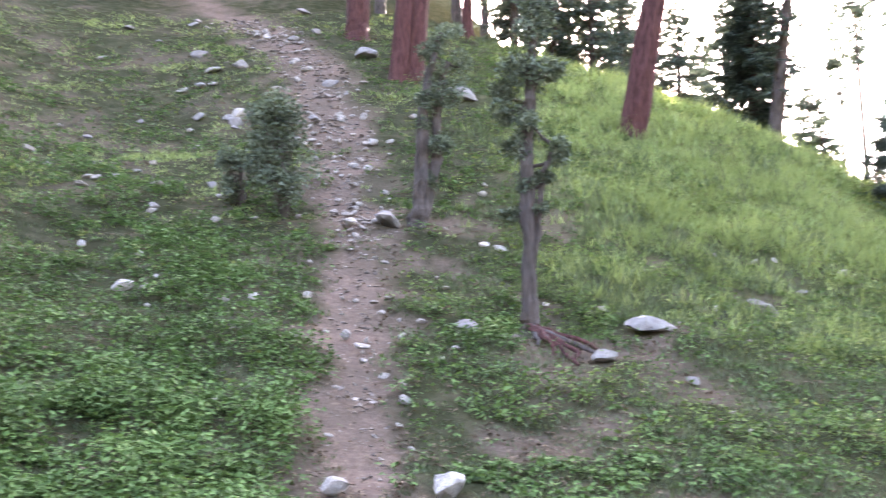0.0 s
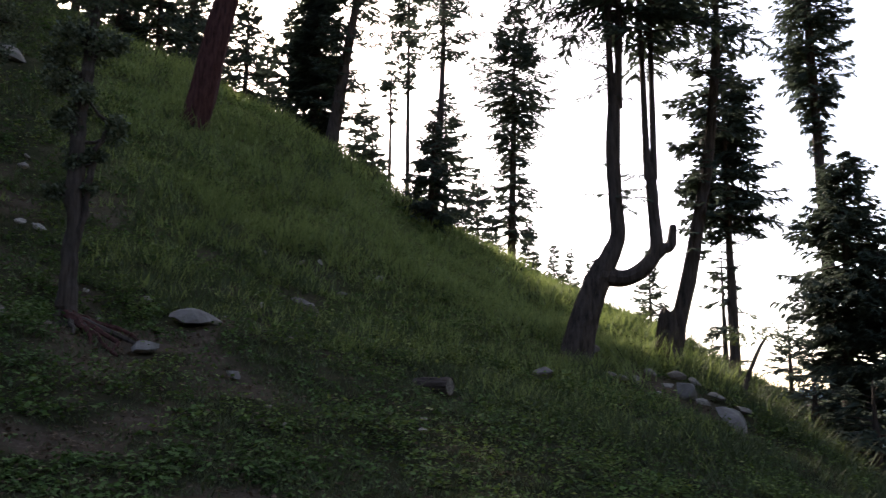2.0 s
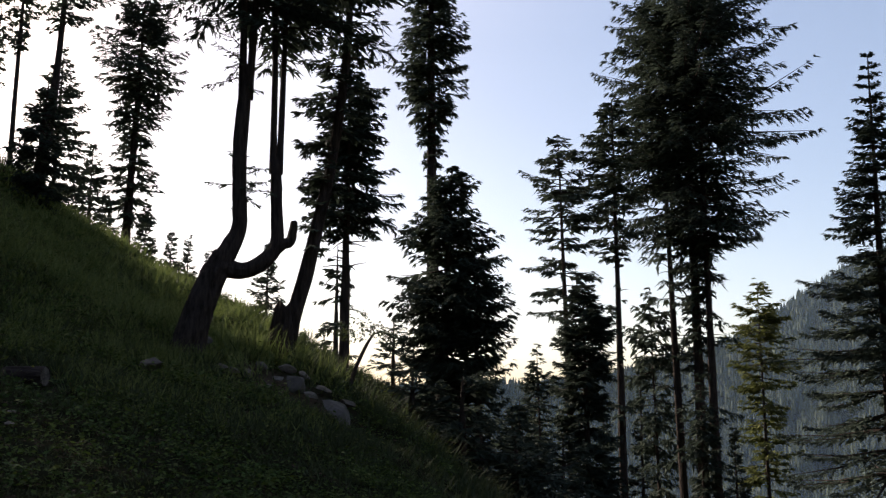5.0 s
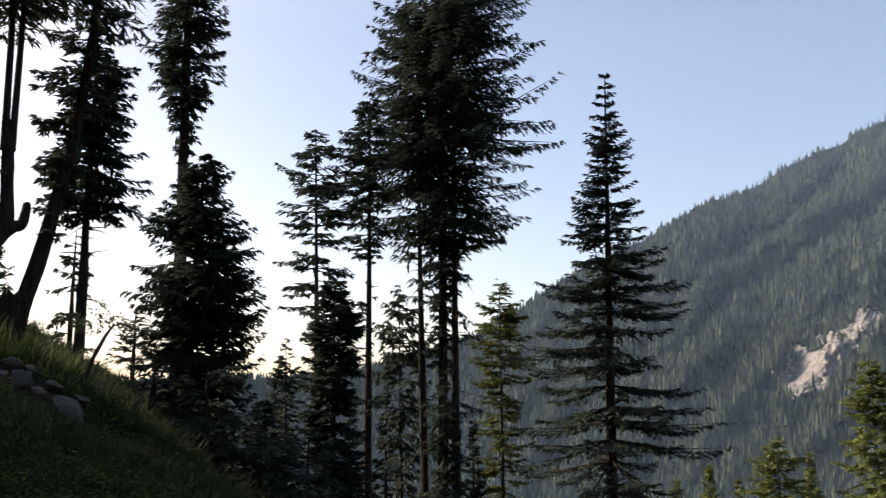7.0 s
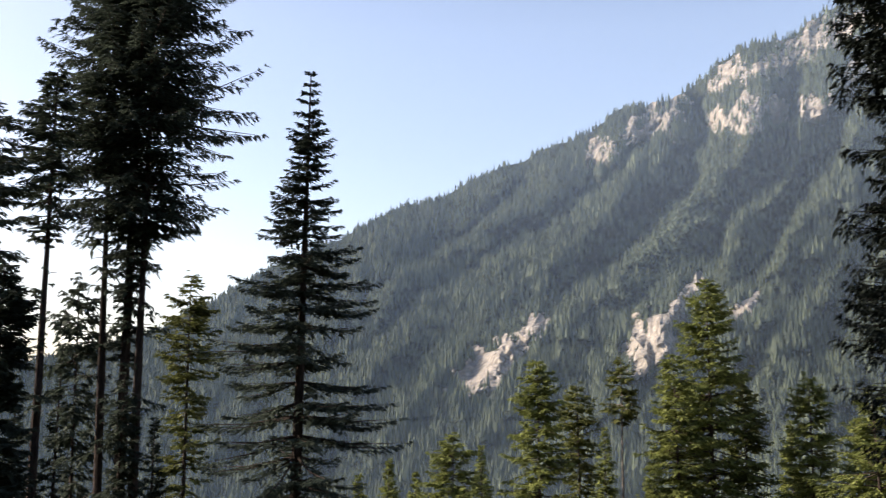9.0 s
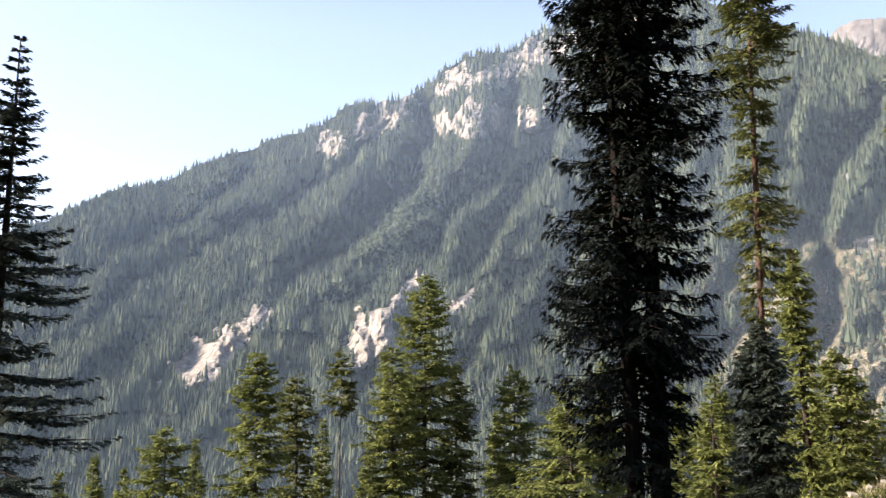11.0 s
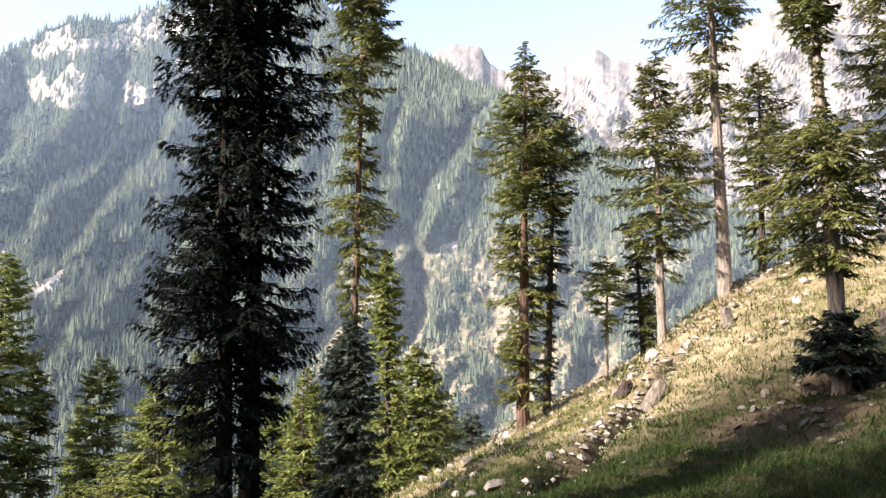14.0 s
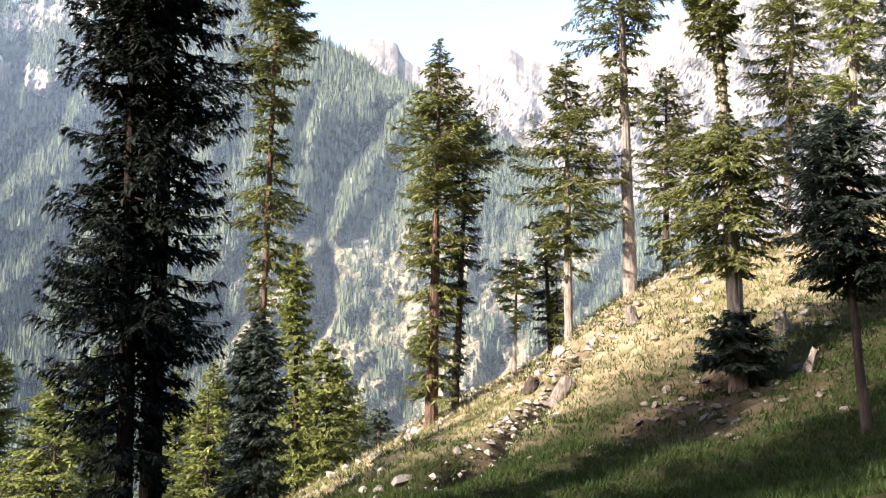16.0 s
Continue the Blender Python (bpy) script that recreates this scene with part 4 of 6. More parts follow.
conifer(76.4, 40, 0, 0.33, 0, 0, "tall layered fir with wide drooping boughs", "conifers where the slope drops away", 798, shape=((19.9, 0.1), (18.0, 0.65), (15.5, 1.14), (13.1, 1.59), (10.3, 2.21), (7.2, 3.35), (3.8, 4.43), (-0.9, 5.31), (-3.9, 4.61), (-5.5, 3.01)), lean=(0.25, 0), grain=0.74, tufts=4, gap=0.8, per=9, droop=0.2, sag=0.05, layered=1.0, hang=0.12, upturn=0.1, keep=0.95, dense=1.25, broad=1.45)
# needle copy chosen by how each tree is lit, light painted in
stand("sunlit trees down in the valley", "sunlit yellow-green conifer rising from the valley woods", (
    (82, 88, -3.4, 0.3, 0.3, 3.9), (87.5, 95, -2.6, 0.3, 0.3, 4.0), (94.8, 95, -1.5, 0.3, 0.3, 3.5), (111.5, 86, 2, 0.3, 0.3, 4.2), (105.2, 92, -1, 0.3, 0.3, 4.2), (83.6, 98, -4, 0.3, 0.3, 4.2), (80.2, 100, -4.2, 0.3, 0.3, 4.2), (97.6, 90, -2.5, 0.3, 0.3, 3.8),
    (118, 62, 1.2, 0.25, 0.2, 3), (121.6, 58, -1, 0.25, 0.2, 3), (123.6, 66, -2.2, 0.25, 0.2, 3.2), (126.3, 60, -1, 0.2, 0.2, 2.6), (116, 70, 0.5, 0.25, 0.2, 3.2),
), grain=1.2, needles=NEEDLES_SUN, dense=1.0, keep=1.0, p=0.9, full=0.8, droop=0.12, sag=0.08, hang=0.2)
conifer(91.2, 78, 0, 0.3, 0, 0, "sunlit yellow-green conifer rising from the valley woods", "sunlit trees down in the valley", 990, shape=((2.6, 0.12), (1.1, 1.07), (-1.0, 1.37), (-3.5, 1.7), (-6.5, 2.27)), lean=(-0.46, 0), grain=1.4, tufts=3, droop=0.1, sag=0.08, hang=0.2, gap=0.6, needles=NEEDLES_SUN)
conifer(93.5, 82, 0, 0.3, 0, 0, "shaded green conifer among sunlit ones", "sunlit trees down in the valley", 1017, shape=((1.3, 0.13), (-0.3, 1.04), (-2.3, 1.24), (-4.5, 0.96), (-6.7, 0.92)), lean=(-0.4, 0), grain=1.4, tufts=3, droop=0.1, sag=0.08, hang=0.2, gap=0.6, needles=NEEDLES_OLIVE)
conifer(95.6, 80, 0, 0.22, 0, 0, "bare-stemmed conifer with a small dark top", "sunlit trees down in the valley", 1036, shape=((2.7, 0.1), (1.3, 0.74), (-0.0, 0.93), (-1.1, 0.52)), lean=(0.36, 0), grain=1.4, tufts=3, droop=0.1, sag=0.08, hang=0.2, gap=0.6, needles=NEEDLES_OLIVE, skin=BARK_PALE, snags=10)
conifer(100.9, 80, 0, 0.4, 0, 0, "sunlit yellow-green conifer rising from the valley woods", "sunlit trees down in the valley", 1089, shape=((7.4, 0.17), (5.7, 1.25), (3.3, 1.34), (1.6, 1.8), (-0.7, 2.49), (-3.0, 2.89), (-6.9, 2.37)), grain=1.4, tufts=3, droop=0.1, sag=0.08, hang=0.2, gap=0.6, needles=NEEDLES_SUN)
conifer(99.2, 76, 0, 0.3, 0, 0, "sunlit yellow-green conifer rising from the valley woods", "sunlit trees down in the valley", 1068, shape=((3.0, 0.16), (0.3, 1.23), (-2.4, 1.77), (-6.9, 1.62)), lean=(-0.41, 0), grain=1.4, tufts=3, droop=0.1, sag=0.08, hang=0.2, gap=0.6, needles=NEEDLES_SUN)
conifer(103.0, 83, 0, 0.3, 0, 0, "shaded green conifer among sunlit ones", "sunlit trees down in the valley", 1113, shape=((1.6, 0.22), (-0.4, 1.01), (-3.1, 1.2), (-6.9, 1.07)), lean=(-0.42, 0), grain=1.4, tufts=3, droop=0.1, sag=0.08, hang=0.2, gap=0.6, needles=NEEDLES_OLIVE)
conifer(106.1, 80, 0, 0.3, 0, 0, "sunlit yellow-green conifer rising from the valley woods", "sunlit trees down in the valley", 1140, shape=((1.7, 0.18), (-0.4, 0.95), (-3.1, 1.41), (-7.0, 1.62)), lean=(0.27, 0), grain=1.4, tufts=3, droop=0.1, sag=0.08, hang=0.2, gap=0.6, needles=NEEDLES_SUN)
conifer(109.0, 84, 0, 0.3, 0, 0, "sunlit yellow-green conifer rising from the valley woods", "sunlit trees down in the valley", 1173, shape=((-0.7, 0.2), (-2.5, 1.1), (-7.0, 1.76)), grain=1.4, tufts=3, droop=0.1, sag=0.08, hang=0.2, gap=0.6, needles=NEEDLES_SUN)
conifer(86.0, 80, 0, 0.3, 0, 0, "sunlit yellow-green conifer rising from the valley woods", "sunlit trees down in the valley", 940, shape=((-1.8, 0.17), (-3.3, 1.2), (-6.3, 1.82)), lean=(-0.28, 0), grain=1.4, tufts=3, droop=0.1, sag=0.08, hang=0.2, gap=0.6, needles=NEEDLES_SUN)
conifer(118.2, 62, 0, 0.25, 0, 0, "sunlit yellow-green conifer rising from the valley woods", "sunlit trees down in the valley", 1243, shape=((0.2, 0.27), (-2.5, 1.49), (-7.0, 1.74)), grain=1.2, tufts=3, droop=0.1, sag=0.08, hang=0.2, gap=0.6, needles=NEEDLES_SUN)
conifer(120.6, 46, 0, 0.22, 0, 0, "tall slender conifer with a sunlit trunk", "sunlit trees down in the valley", 1252, shape=((28.7, 0.18), (25.1, 1.94), (22.5, 2.15), (19.9, 2.18), (18.0, 1.89), (16.3, 1.11), (14.7, 0.68), (13.3, 1.11), (11.3, 2.12), (9.3, 2.16), (7.9, 1.68), (6.5, 1.0), (2.5, 0.66)), lean=(0.31, 0), grain=1.0, droop=0.2, hang=0.3, keep=0.85, gap=0.45, needles=NEEDLES_OLIVE, skin=BARK_WARM)
conifer(120.5, 40, 0, 0.22, 0, 0, "dark conifer in the shade of the great tree", "sunlit trees down in the valley", 1245, shape=((4.0, 0.16), (1.8, 1.16), (-1.5, 1.6), (-7.3, 1.77)), grain=0.9, droop=0.2, hang=0.3, gap=0.28, per=7, broad=1.5)
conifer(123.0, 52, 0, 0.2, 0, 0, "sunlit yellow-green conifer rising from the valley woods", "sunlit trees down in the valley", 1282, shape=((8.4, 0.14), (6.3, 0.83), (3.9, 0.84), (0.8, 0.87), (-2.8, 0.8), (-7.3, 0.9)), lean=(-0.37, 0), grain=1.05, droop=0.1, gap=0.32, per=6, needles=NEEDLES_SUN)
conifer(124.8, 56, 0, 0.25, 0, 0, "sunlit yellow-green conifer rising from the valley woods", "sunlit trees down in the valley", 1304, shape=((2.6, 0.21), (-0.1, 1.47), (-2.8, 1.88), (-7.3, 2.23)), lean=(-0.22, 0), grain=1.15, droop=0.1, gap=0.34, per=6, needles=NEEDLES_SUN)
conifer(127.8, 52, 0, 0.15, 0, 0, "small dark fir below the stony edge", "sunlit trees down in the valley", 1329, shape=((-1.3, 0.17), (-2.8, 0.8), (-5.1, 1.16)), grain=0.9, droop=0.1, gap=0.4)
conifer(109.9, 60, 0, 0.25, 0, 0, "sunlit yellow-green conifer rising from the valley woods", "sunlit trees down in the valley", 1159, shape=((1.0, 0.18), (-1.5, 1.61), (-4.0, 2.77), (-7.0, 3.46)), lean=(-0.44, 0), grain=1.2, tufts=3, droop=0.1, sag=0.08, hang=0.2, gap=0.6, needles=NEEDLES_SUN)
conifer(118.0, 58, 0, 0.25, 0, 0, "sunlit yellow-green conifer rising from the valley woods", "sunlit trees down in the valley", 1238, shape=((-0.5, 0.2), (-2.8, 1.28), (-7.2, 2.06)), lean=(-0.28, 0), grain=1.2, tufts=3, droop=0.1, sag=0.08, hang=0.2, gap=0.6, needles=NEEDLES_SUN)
# both stems wear the darkened bark and needles in place of cast shade
conifer(113.6, 16.3, 0, 0.165, 0, 0, "huge conifer with twin trunks and dense boughs, coloured dark for shade", "great dark tree", 1152, shape=((28.6, 0.13), (24.1, 2.6), (18.5, 3.52), (13.7, 3.62), (8.8, 3.91), (2.4, 3.68), (-1.5, 3.5), (-4.0, 2.72), (-6.2, 1.74), (-8.3, 1.21)), lean=(-0.43, 0), grain=0.46, droop=0.3, tufts=3, gap=0.28, layered=0.7, per=6, keep=0.95, dense=1.15, needles=NEEDLES_SHADED, hang=0.45, upturn=0.16, broad=1.25, skin=BARK_SHADED, lop=-0.12)
conifer(114.8, 16.8, 0, 0.185, 0, 0, "huge conifer with twin trunks and dense boughs, coloured dark for shade", "great dark tree", 1164, shape=((34.2, 0.17), (28.0, 3.72), (21.9, 4.48), (17.2, 3.77), (12.3, 3.88), (7.3, 3.4), (2.4, 3.12), (-0.2, 2.2), (-2.8, 1.09), (-5.9, 0.59)), lean=(-0.13, 0), grain=0.46, droop=0.3, tufts=3, gap=0.28, layered=0.7, per=6, keep=0.95, dense=1.15, needles=NEEDLES_SHADED, hang=0.45, upturn=0.16, broad=1.25, skin=BARK_SHADED, lop=0.1)
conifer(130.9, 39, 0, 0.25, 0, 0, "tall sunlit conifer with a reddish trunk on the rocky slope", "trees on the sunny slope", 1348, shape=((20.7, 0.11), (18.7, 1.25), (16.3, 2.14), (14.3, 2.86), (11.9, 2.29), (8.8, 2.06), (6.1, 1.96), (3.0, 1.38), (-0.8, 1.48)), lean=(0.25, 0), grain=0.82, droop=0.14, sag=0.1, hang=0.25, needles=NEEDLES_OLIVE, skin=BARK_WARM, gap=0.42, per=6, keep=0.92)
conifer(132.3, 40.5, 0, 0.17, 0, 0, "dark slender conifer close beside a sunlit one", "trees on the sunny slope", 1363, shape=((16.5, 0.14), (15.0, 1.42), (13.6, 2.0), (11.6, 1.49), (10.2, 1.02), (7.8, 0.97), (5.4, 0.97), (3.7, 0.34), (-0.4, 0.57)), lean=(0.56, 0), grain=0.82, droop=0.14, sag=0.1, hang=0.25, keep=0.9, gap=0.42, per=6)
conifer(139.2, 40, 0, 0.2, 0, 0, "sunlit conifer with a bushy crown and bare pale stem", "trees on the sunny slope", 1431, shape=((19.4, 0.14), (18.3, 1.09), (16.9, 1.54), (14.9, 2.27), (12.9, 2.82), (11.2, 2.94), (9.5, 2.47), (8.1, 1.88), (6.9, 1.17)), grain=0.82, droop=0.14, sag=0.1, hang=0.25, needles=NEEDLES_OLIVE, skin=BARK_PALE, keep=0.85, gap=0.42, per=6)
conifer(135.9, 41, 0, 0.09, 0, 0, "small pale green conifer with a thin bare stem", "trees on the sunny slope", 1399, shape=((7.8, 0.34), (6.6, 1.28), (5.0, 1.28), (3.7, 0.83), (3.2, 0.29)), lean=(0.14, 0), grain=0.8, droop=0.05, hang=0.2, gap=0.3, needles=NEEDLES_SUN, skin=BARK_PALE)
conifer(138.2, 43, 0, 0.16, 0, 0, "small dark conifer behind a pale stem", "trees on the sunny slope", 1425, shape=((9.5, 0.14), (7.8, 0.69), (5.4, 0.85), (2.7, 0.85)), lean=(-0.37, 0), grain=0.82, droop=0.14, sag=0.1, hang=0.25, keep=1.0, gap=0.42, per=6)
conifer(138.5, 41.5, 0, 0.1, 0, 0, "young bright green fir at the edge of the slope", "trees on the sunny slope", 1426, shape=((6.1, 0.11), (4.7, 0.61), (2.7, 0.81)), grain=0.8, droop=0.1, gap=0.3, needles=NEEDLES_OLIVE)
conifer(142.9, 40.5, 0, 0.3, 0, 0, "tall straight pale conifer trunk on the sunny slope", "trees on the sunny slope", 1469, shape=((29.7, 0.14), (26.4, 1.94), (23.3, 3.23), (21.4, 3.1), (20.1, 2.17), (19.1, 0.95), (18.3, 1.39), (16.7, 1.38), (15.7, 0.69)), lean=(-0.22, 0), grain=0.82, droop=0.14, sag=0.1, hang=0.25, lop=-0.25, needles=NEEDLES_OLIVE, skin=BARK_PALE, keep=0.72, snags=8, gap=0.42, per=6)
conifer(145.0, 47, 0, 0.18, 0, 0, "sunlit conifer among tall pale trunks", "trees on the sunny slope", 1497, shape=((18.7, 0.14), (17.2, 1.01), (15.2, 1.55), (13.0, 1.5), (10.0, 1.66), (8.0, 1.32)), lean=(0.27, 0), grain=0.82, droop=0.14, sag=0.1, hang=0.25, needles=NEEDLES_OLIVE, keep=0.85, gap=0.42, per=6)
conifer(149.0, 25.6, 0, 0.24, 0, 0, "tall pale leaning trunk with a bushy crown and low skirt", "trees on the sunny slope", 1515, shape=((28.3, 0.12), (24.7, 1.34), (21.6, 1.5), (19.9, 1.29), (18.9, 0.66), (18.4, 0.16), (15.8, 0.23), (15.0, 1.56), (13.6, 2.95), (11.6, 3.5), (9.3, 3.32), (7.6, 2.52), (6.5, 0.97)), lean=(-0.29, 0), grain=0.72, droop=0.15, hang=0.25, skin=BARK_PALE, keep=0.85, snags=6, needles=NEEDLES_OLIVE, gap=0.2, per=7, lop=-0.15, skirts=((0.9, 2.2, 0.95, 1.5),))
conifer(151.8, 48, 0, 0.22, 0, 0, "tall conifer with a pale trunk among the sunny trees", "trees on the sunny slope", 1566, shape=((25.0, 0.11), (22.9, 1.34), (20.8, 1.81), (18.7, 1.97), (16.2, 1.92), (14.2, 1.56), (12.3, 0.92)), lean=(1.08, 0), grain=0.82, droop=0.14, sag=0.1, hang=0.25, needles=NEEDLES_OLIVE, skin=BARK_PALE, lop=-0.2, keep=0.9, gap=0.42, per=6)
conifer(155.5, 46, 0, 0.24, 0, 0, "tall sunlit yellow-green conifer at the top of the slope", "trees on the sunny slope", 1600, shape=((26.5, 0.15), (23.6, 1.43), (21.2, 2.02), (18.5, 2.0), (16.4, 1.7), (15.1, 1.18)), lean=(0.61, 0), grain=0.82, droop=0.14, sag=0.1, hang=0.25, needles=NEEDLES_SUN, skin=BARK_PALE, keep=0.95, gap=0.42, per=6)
conifer(158.0, 44, 0, 0.24, 0, 0, "tall conifer at the top of the slope", "trees on the sunny slope", 1623, shape=((23.8, 0.14), (20.3, 1.22), (16.1, 1.57), (10.9, 1.69)), lean=(0.61, 0), grain=0.82, droop=0.14, sag=0.1, hang=0.25, keep=0.9, gap=0.42, per=6)
conifer(155.6, 20.4, 0, 0.095, 0, 0, "dark fir leaning over the shaded grass", "trees on the sunny slope", 1576, shape=((15.8, 0.18), (14.3, 1.65), (12.4, 2.49), (10.2, 2.72), (8.2, 2.62), (6.4, 2.03), (5.2, 1.11)), lean=(-0.36, 0), grain=0.62, droop=0.2, hang=0.3, gap=0.2, per=8, dense=1.2)
# trees added to cast shade, for the most part out of view
stand("wood above the path", "tall conifer added above the path to cast shade", (
    (-3.2, 48, 0, 0.3, 0.2, 3.6, dict(tall=19)), (1.8, 57, 0, 0.35, 0.2, 3.8), (3.6, 66, 0, 0.35, 0.2, 3.8), (6.4, 70, 0, 0.35, 0.2, 3.8),
    (9.0, 76, 0, 0.35, 0.15, 3.4), (12.4, 80, 0, 0.35, 0.1, 3.4), (-19, 52, 0, 0.3, 0.15, 3.2, dict(tall=14)),
), tall=25, coarse=True)

# ---------------------------------------------------------------- lopped oaks, bush and forked tree on the hillside
def leaf_cloud(rng, centres, size, n, leaf):
    """Small leaves in loose clumps: n leaves round each centre."""
    c = np.repeat(np.asarray(centres, float), n, axis=0)
    k = len(c)
    off = rng.normal(0, 1, (k, 3))
    off *= (size * rng.uniform(0.25, 1.0, k) ** 0.5 / np.linalg.norm(off, axis=1))[:, None]
    off[:, 2] *= 0.85
    root = c + off
    d = rng.normal(0, 1, (k, 3)) + 0.8 * off / size
    d /= np.linalg.norm(d, axis=1, keepdims=True)
    flat = np.cross(d, rng.normal(0, 1, (k, 3)))
    flat /= np.linalg.norm(flat, axis=1, keepdims=True)
    ln = (leaf * rng.uniform(0.7, 1.4, k))[:, None]
    mid = root + d * ln * 0.5
    V = np.stack([root, mid + flat * ln * 0.32, root + d * ln, mid - flat * ln * 0.32], 1).reshape(-1, 3)
    return V, np.arange(len(V)).reshape(-1, 4)


def facing(az):
    a = radians(az)
    return np.array([math.cos(a), -math.sin(a), 0.0]), np.array([math.sin(a), math.cos(a), 0.0])


def lopped_oak(az, r, stems, clumps, seed, label):
    """An oak cut for fodder: bare stems with leaf tufts left along them. stems: lists of (right, away, up, radius) in metres;
    clumps: (right, away, up, size)."""
    rng = np.random.default_rng(seed)
    right, away = facing(az)
    tree = thing("oak_tree", label, "tree", Matrix.Translation(spot(az, r, 0.2)), "lopped oaks by the path")
    to = lambda q: right * q[0] + away * q[1] + np.array([0, 0, 1.0]) * q[2]
    for k, stem in enumerate(stems):
        pts = np.array([to(q) for q in stem])
        t = np.linspace(0, len(stem) - 1, 7 * (len(stem) - 1) + 1)
        path = glide(t, np.arange(len(stem)), pts) + 0.012 * rng.normal(0, 1, (len(t), 3))
        rad = np.interp(t, np.arange(len(stem)), [q[3] for q in stem])
        part("trunk" if k == 0 else "stem", tube(path, rad, 10, 0.3, seed + k, 0.5 if k == 0 else 0), BARK_OAK, tree)
    twigs = []
    for q in clumps:
        c = to(q)
        stem = min((to(s) for st in stems for s in st), key=lambda p: abs(p[2] - c[2] + 0.25) + np.linalg.norm(p[:2] - c[:2]) * 0.4)
        twigs.append(tube(np.stack([stem, (stem + c) / 2 + [0, 0, -0.05], c]), [0.035, 0.025, 0.01], 4))
    tagged(part("twigwork", join(twigs), BARK_OAK, tree), kind="stuff")
    for q in clumps:
        tagged(part("leaf_clump", leaf_cloud(rng, [to(q) + rng.normal(0, q[3] * 0.4, 3) for _ in range(7)], q[3] * 0.6, 95, 0.062), OAK_LEAF, tree), kind="stuff")


# roots and stems of the two oaks
lopped_oak(-0.45, 18.0,
           [((-0.1, 0, 0, 0.2), (0.0, 0, 0.7, 0.17), (0.02, 0, 1.7, 0.13), (0.05, 0, 2.8, 0.1), (0.35, 0, 4.2, 0.05)),
            ((0.02, 0.05, 0.3, 0.13), (0.28, 0.1, 1.4, 0.11), (0.3, 0.1, 2.6, 0.09), (0.5, 0.1, 3.6, 0.05))],
           [(0.05, 0, 2.2, 0.16), (0.38, 0, 1.75, 0.22), (0.1, 0, 2.75, 0.2), (0.62, -0.1, 2.9, 0.28), (0.3, 0.1, 3.3, 0.32), (0.8, 0.1, 3.5, 0.28), (0.2, 0, 3.8, 0.3), (0.55, 0, 4.2, 0.3), (0.2, 0, 1.1, 0.12)],
           11, "twin-stemmed lopped oak with tufts of grey-green leaves beside the path")
lopped_oak(6.1, 13.1,
           [((0, 0, 0, 0.17), (0.03, 0, 0.5, 0.12), (0.04, 0, 1.6, 0.105), (0.02, 0, 2.6, 0.1), (0.06, 0, 3.6, 0.09), (0.12, 0, 4.4, 0.07), (0.16, 0, 5.1, 0.05)),
            ((0.04, 0, 1.0, 0.05), (0.16, -0.05, 1.6, 0.045), (0.22, -0.05, 2.3, 0.04), (0.4, -0.05, 2.9, 0.02)),
            ((0.05, 0, 3.55, 0.05), (0.2, 0, 3.95, 0.045), (0.42, 0, 4.05, 0.03))],
           [(-0.16, 0, 1.95, 0.16), (0.2, 0, 2.0, 0.13), (0.02, 0, 2.35, 0.18), (0.45, 0, 2.75, 0.22), (0.26, 0, 2.45, 0.12), (-0.08, 0, 2.9, 0.2), (0.1, -0.1, 3.2, 0.2),
            (-0.28, 0, 3.45, 0.24), (-0.3, 0, 3.75, 0.18), (0.05, 0, 4.0, 0.3), (0.42, 0, 4.05, 0.16), (-0.1, 0, 4.1, 0.2), (0.15, 0, 4.6, 0.3), (0.1, 0, 5.1, 0.3)],
           12, "slender lopped oak with leaf tufts and exposed roots on a bank")


def oak_roots():
    """The bare roots that spill down the bank below the slender oak."""
    rng = np.random.default_rng(31)
    foot = spot(6.1, 13.1)
    root = thing("exposed_roots", "bare tangled tree roots on an eroded earth bank", "roots", Matrix.Translation(foot))
    right, away = facing(6.1)
    for k in range(9):
        side, down = rng.uniform(-0.2, 1.0), rng.uniform(0.5, 1.5)
        pts = []
        for u in np.linspace(0, 1, 6):
            p = Vector(right * (0.05 + side * u) - away * (0.05 + down * u * 0.9)) + foot
            a, d = math.degrees(math.atan2(p.x, p.y)), math.hypot(p.x, p.y)
            pts.append((p.x - foot.x + rng.normal(0, 0.05), p.y - foot.y + rng.normal(0, 0.05), float(ground_at(a, d)[0]) - foot.z + 0.1 * (1 - u) + 0.01))
        part("root", tube(pts, np.linspace(0.06, 0.018, 6), 6, 0.25, k), BARK_OAK if k % 2 else BARK_RED, root)


oak_roots()


def bush(az, r, tall, wide, seed, label, n=26):
    rng = np.random.default_rng(seed)
    ob = thing("shrub", label, "shrub", Matrix.Translation(spot(az, r, 0.08)))
    centres, stems = [], []
    for k in range(n):
        u = rng.uniform(0.12, 1.0)
        a = rng.uniform(0, 6.3)
        w = wide * (1 - 0.6 * u) * rng.uniform(0.2, 1)
        c = np.array([w * math.cos(a) - 0.35 * wide * u, w * math.sin(a), tall * u])
        centres.append(c)
        stems.append(tube(np.stack([[0, 0, 0], c * [0.4, 0.4, 0.6], c]), [0.03, 0.02, 0.006], 4))
    tagged(part("stemwork", join(stems), BARK_OAK, ob), kind="stuff")
    tagged(part("foliage", leaf_cloud(rng, centres, wide * 0.34, 110, 0.08), OAK_LEAF, ob), kind="stuff")


bush(-8.9, 18.4, 2.6, 0.85, 41, "dark leafy oak shrub at the edge of the path", 56)
bush(-11.5, 19.5, 1.4, 0.55, 42, "thin grey-green shrub in the herbs", 14)


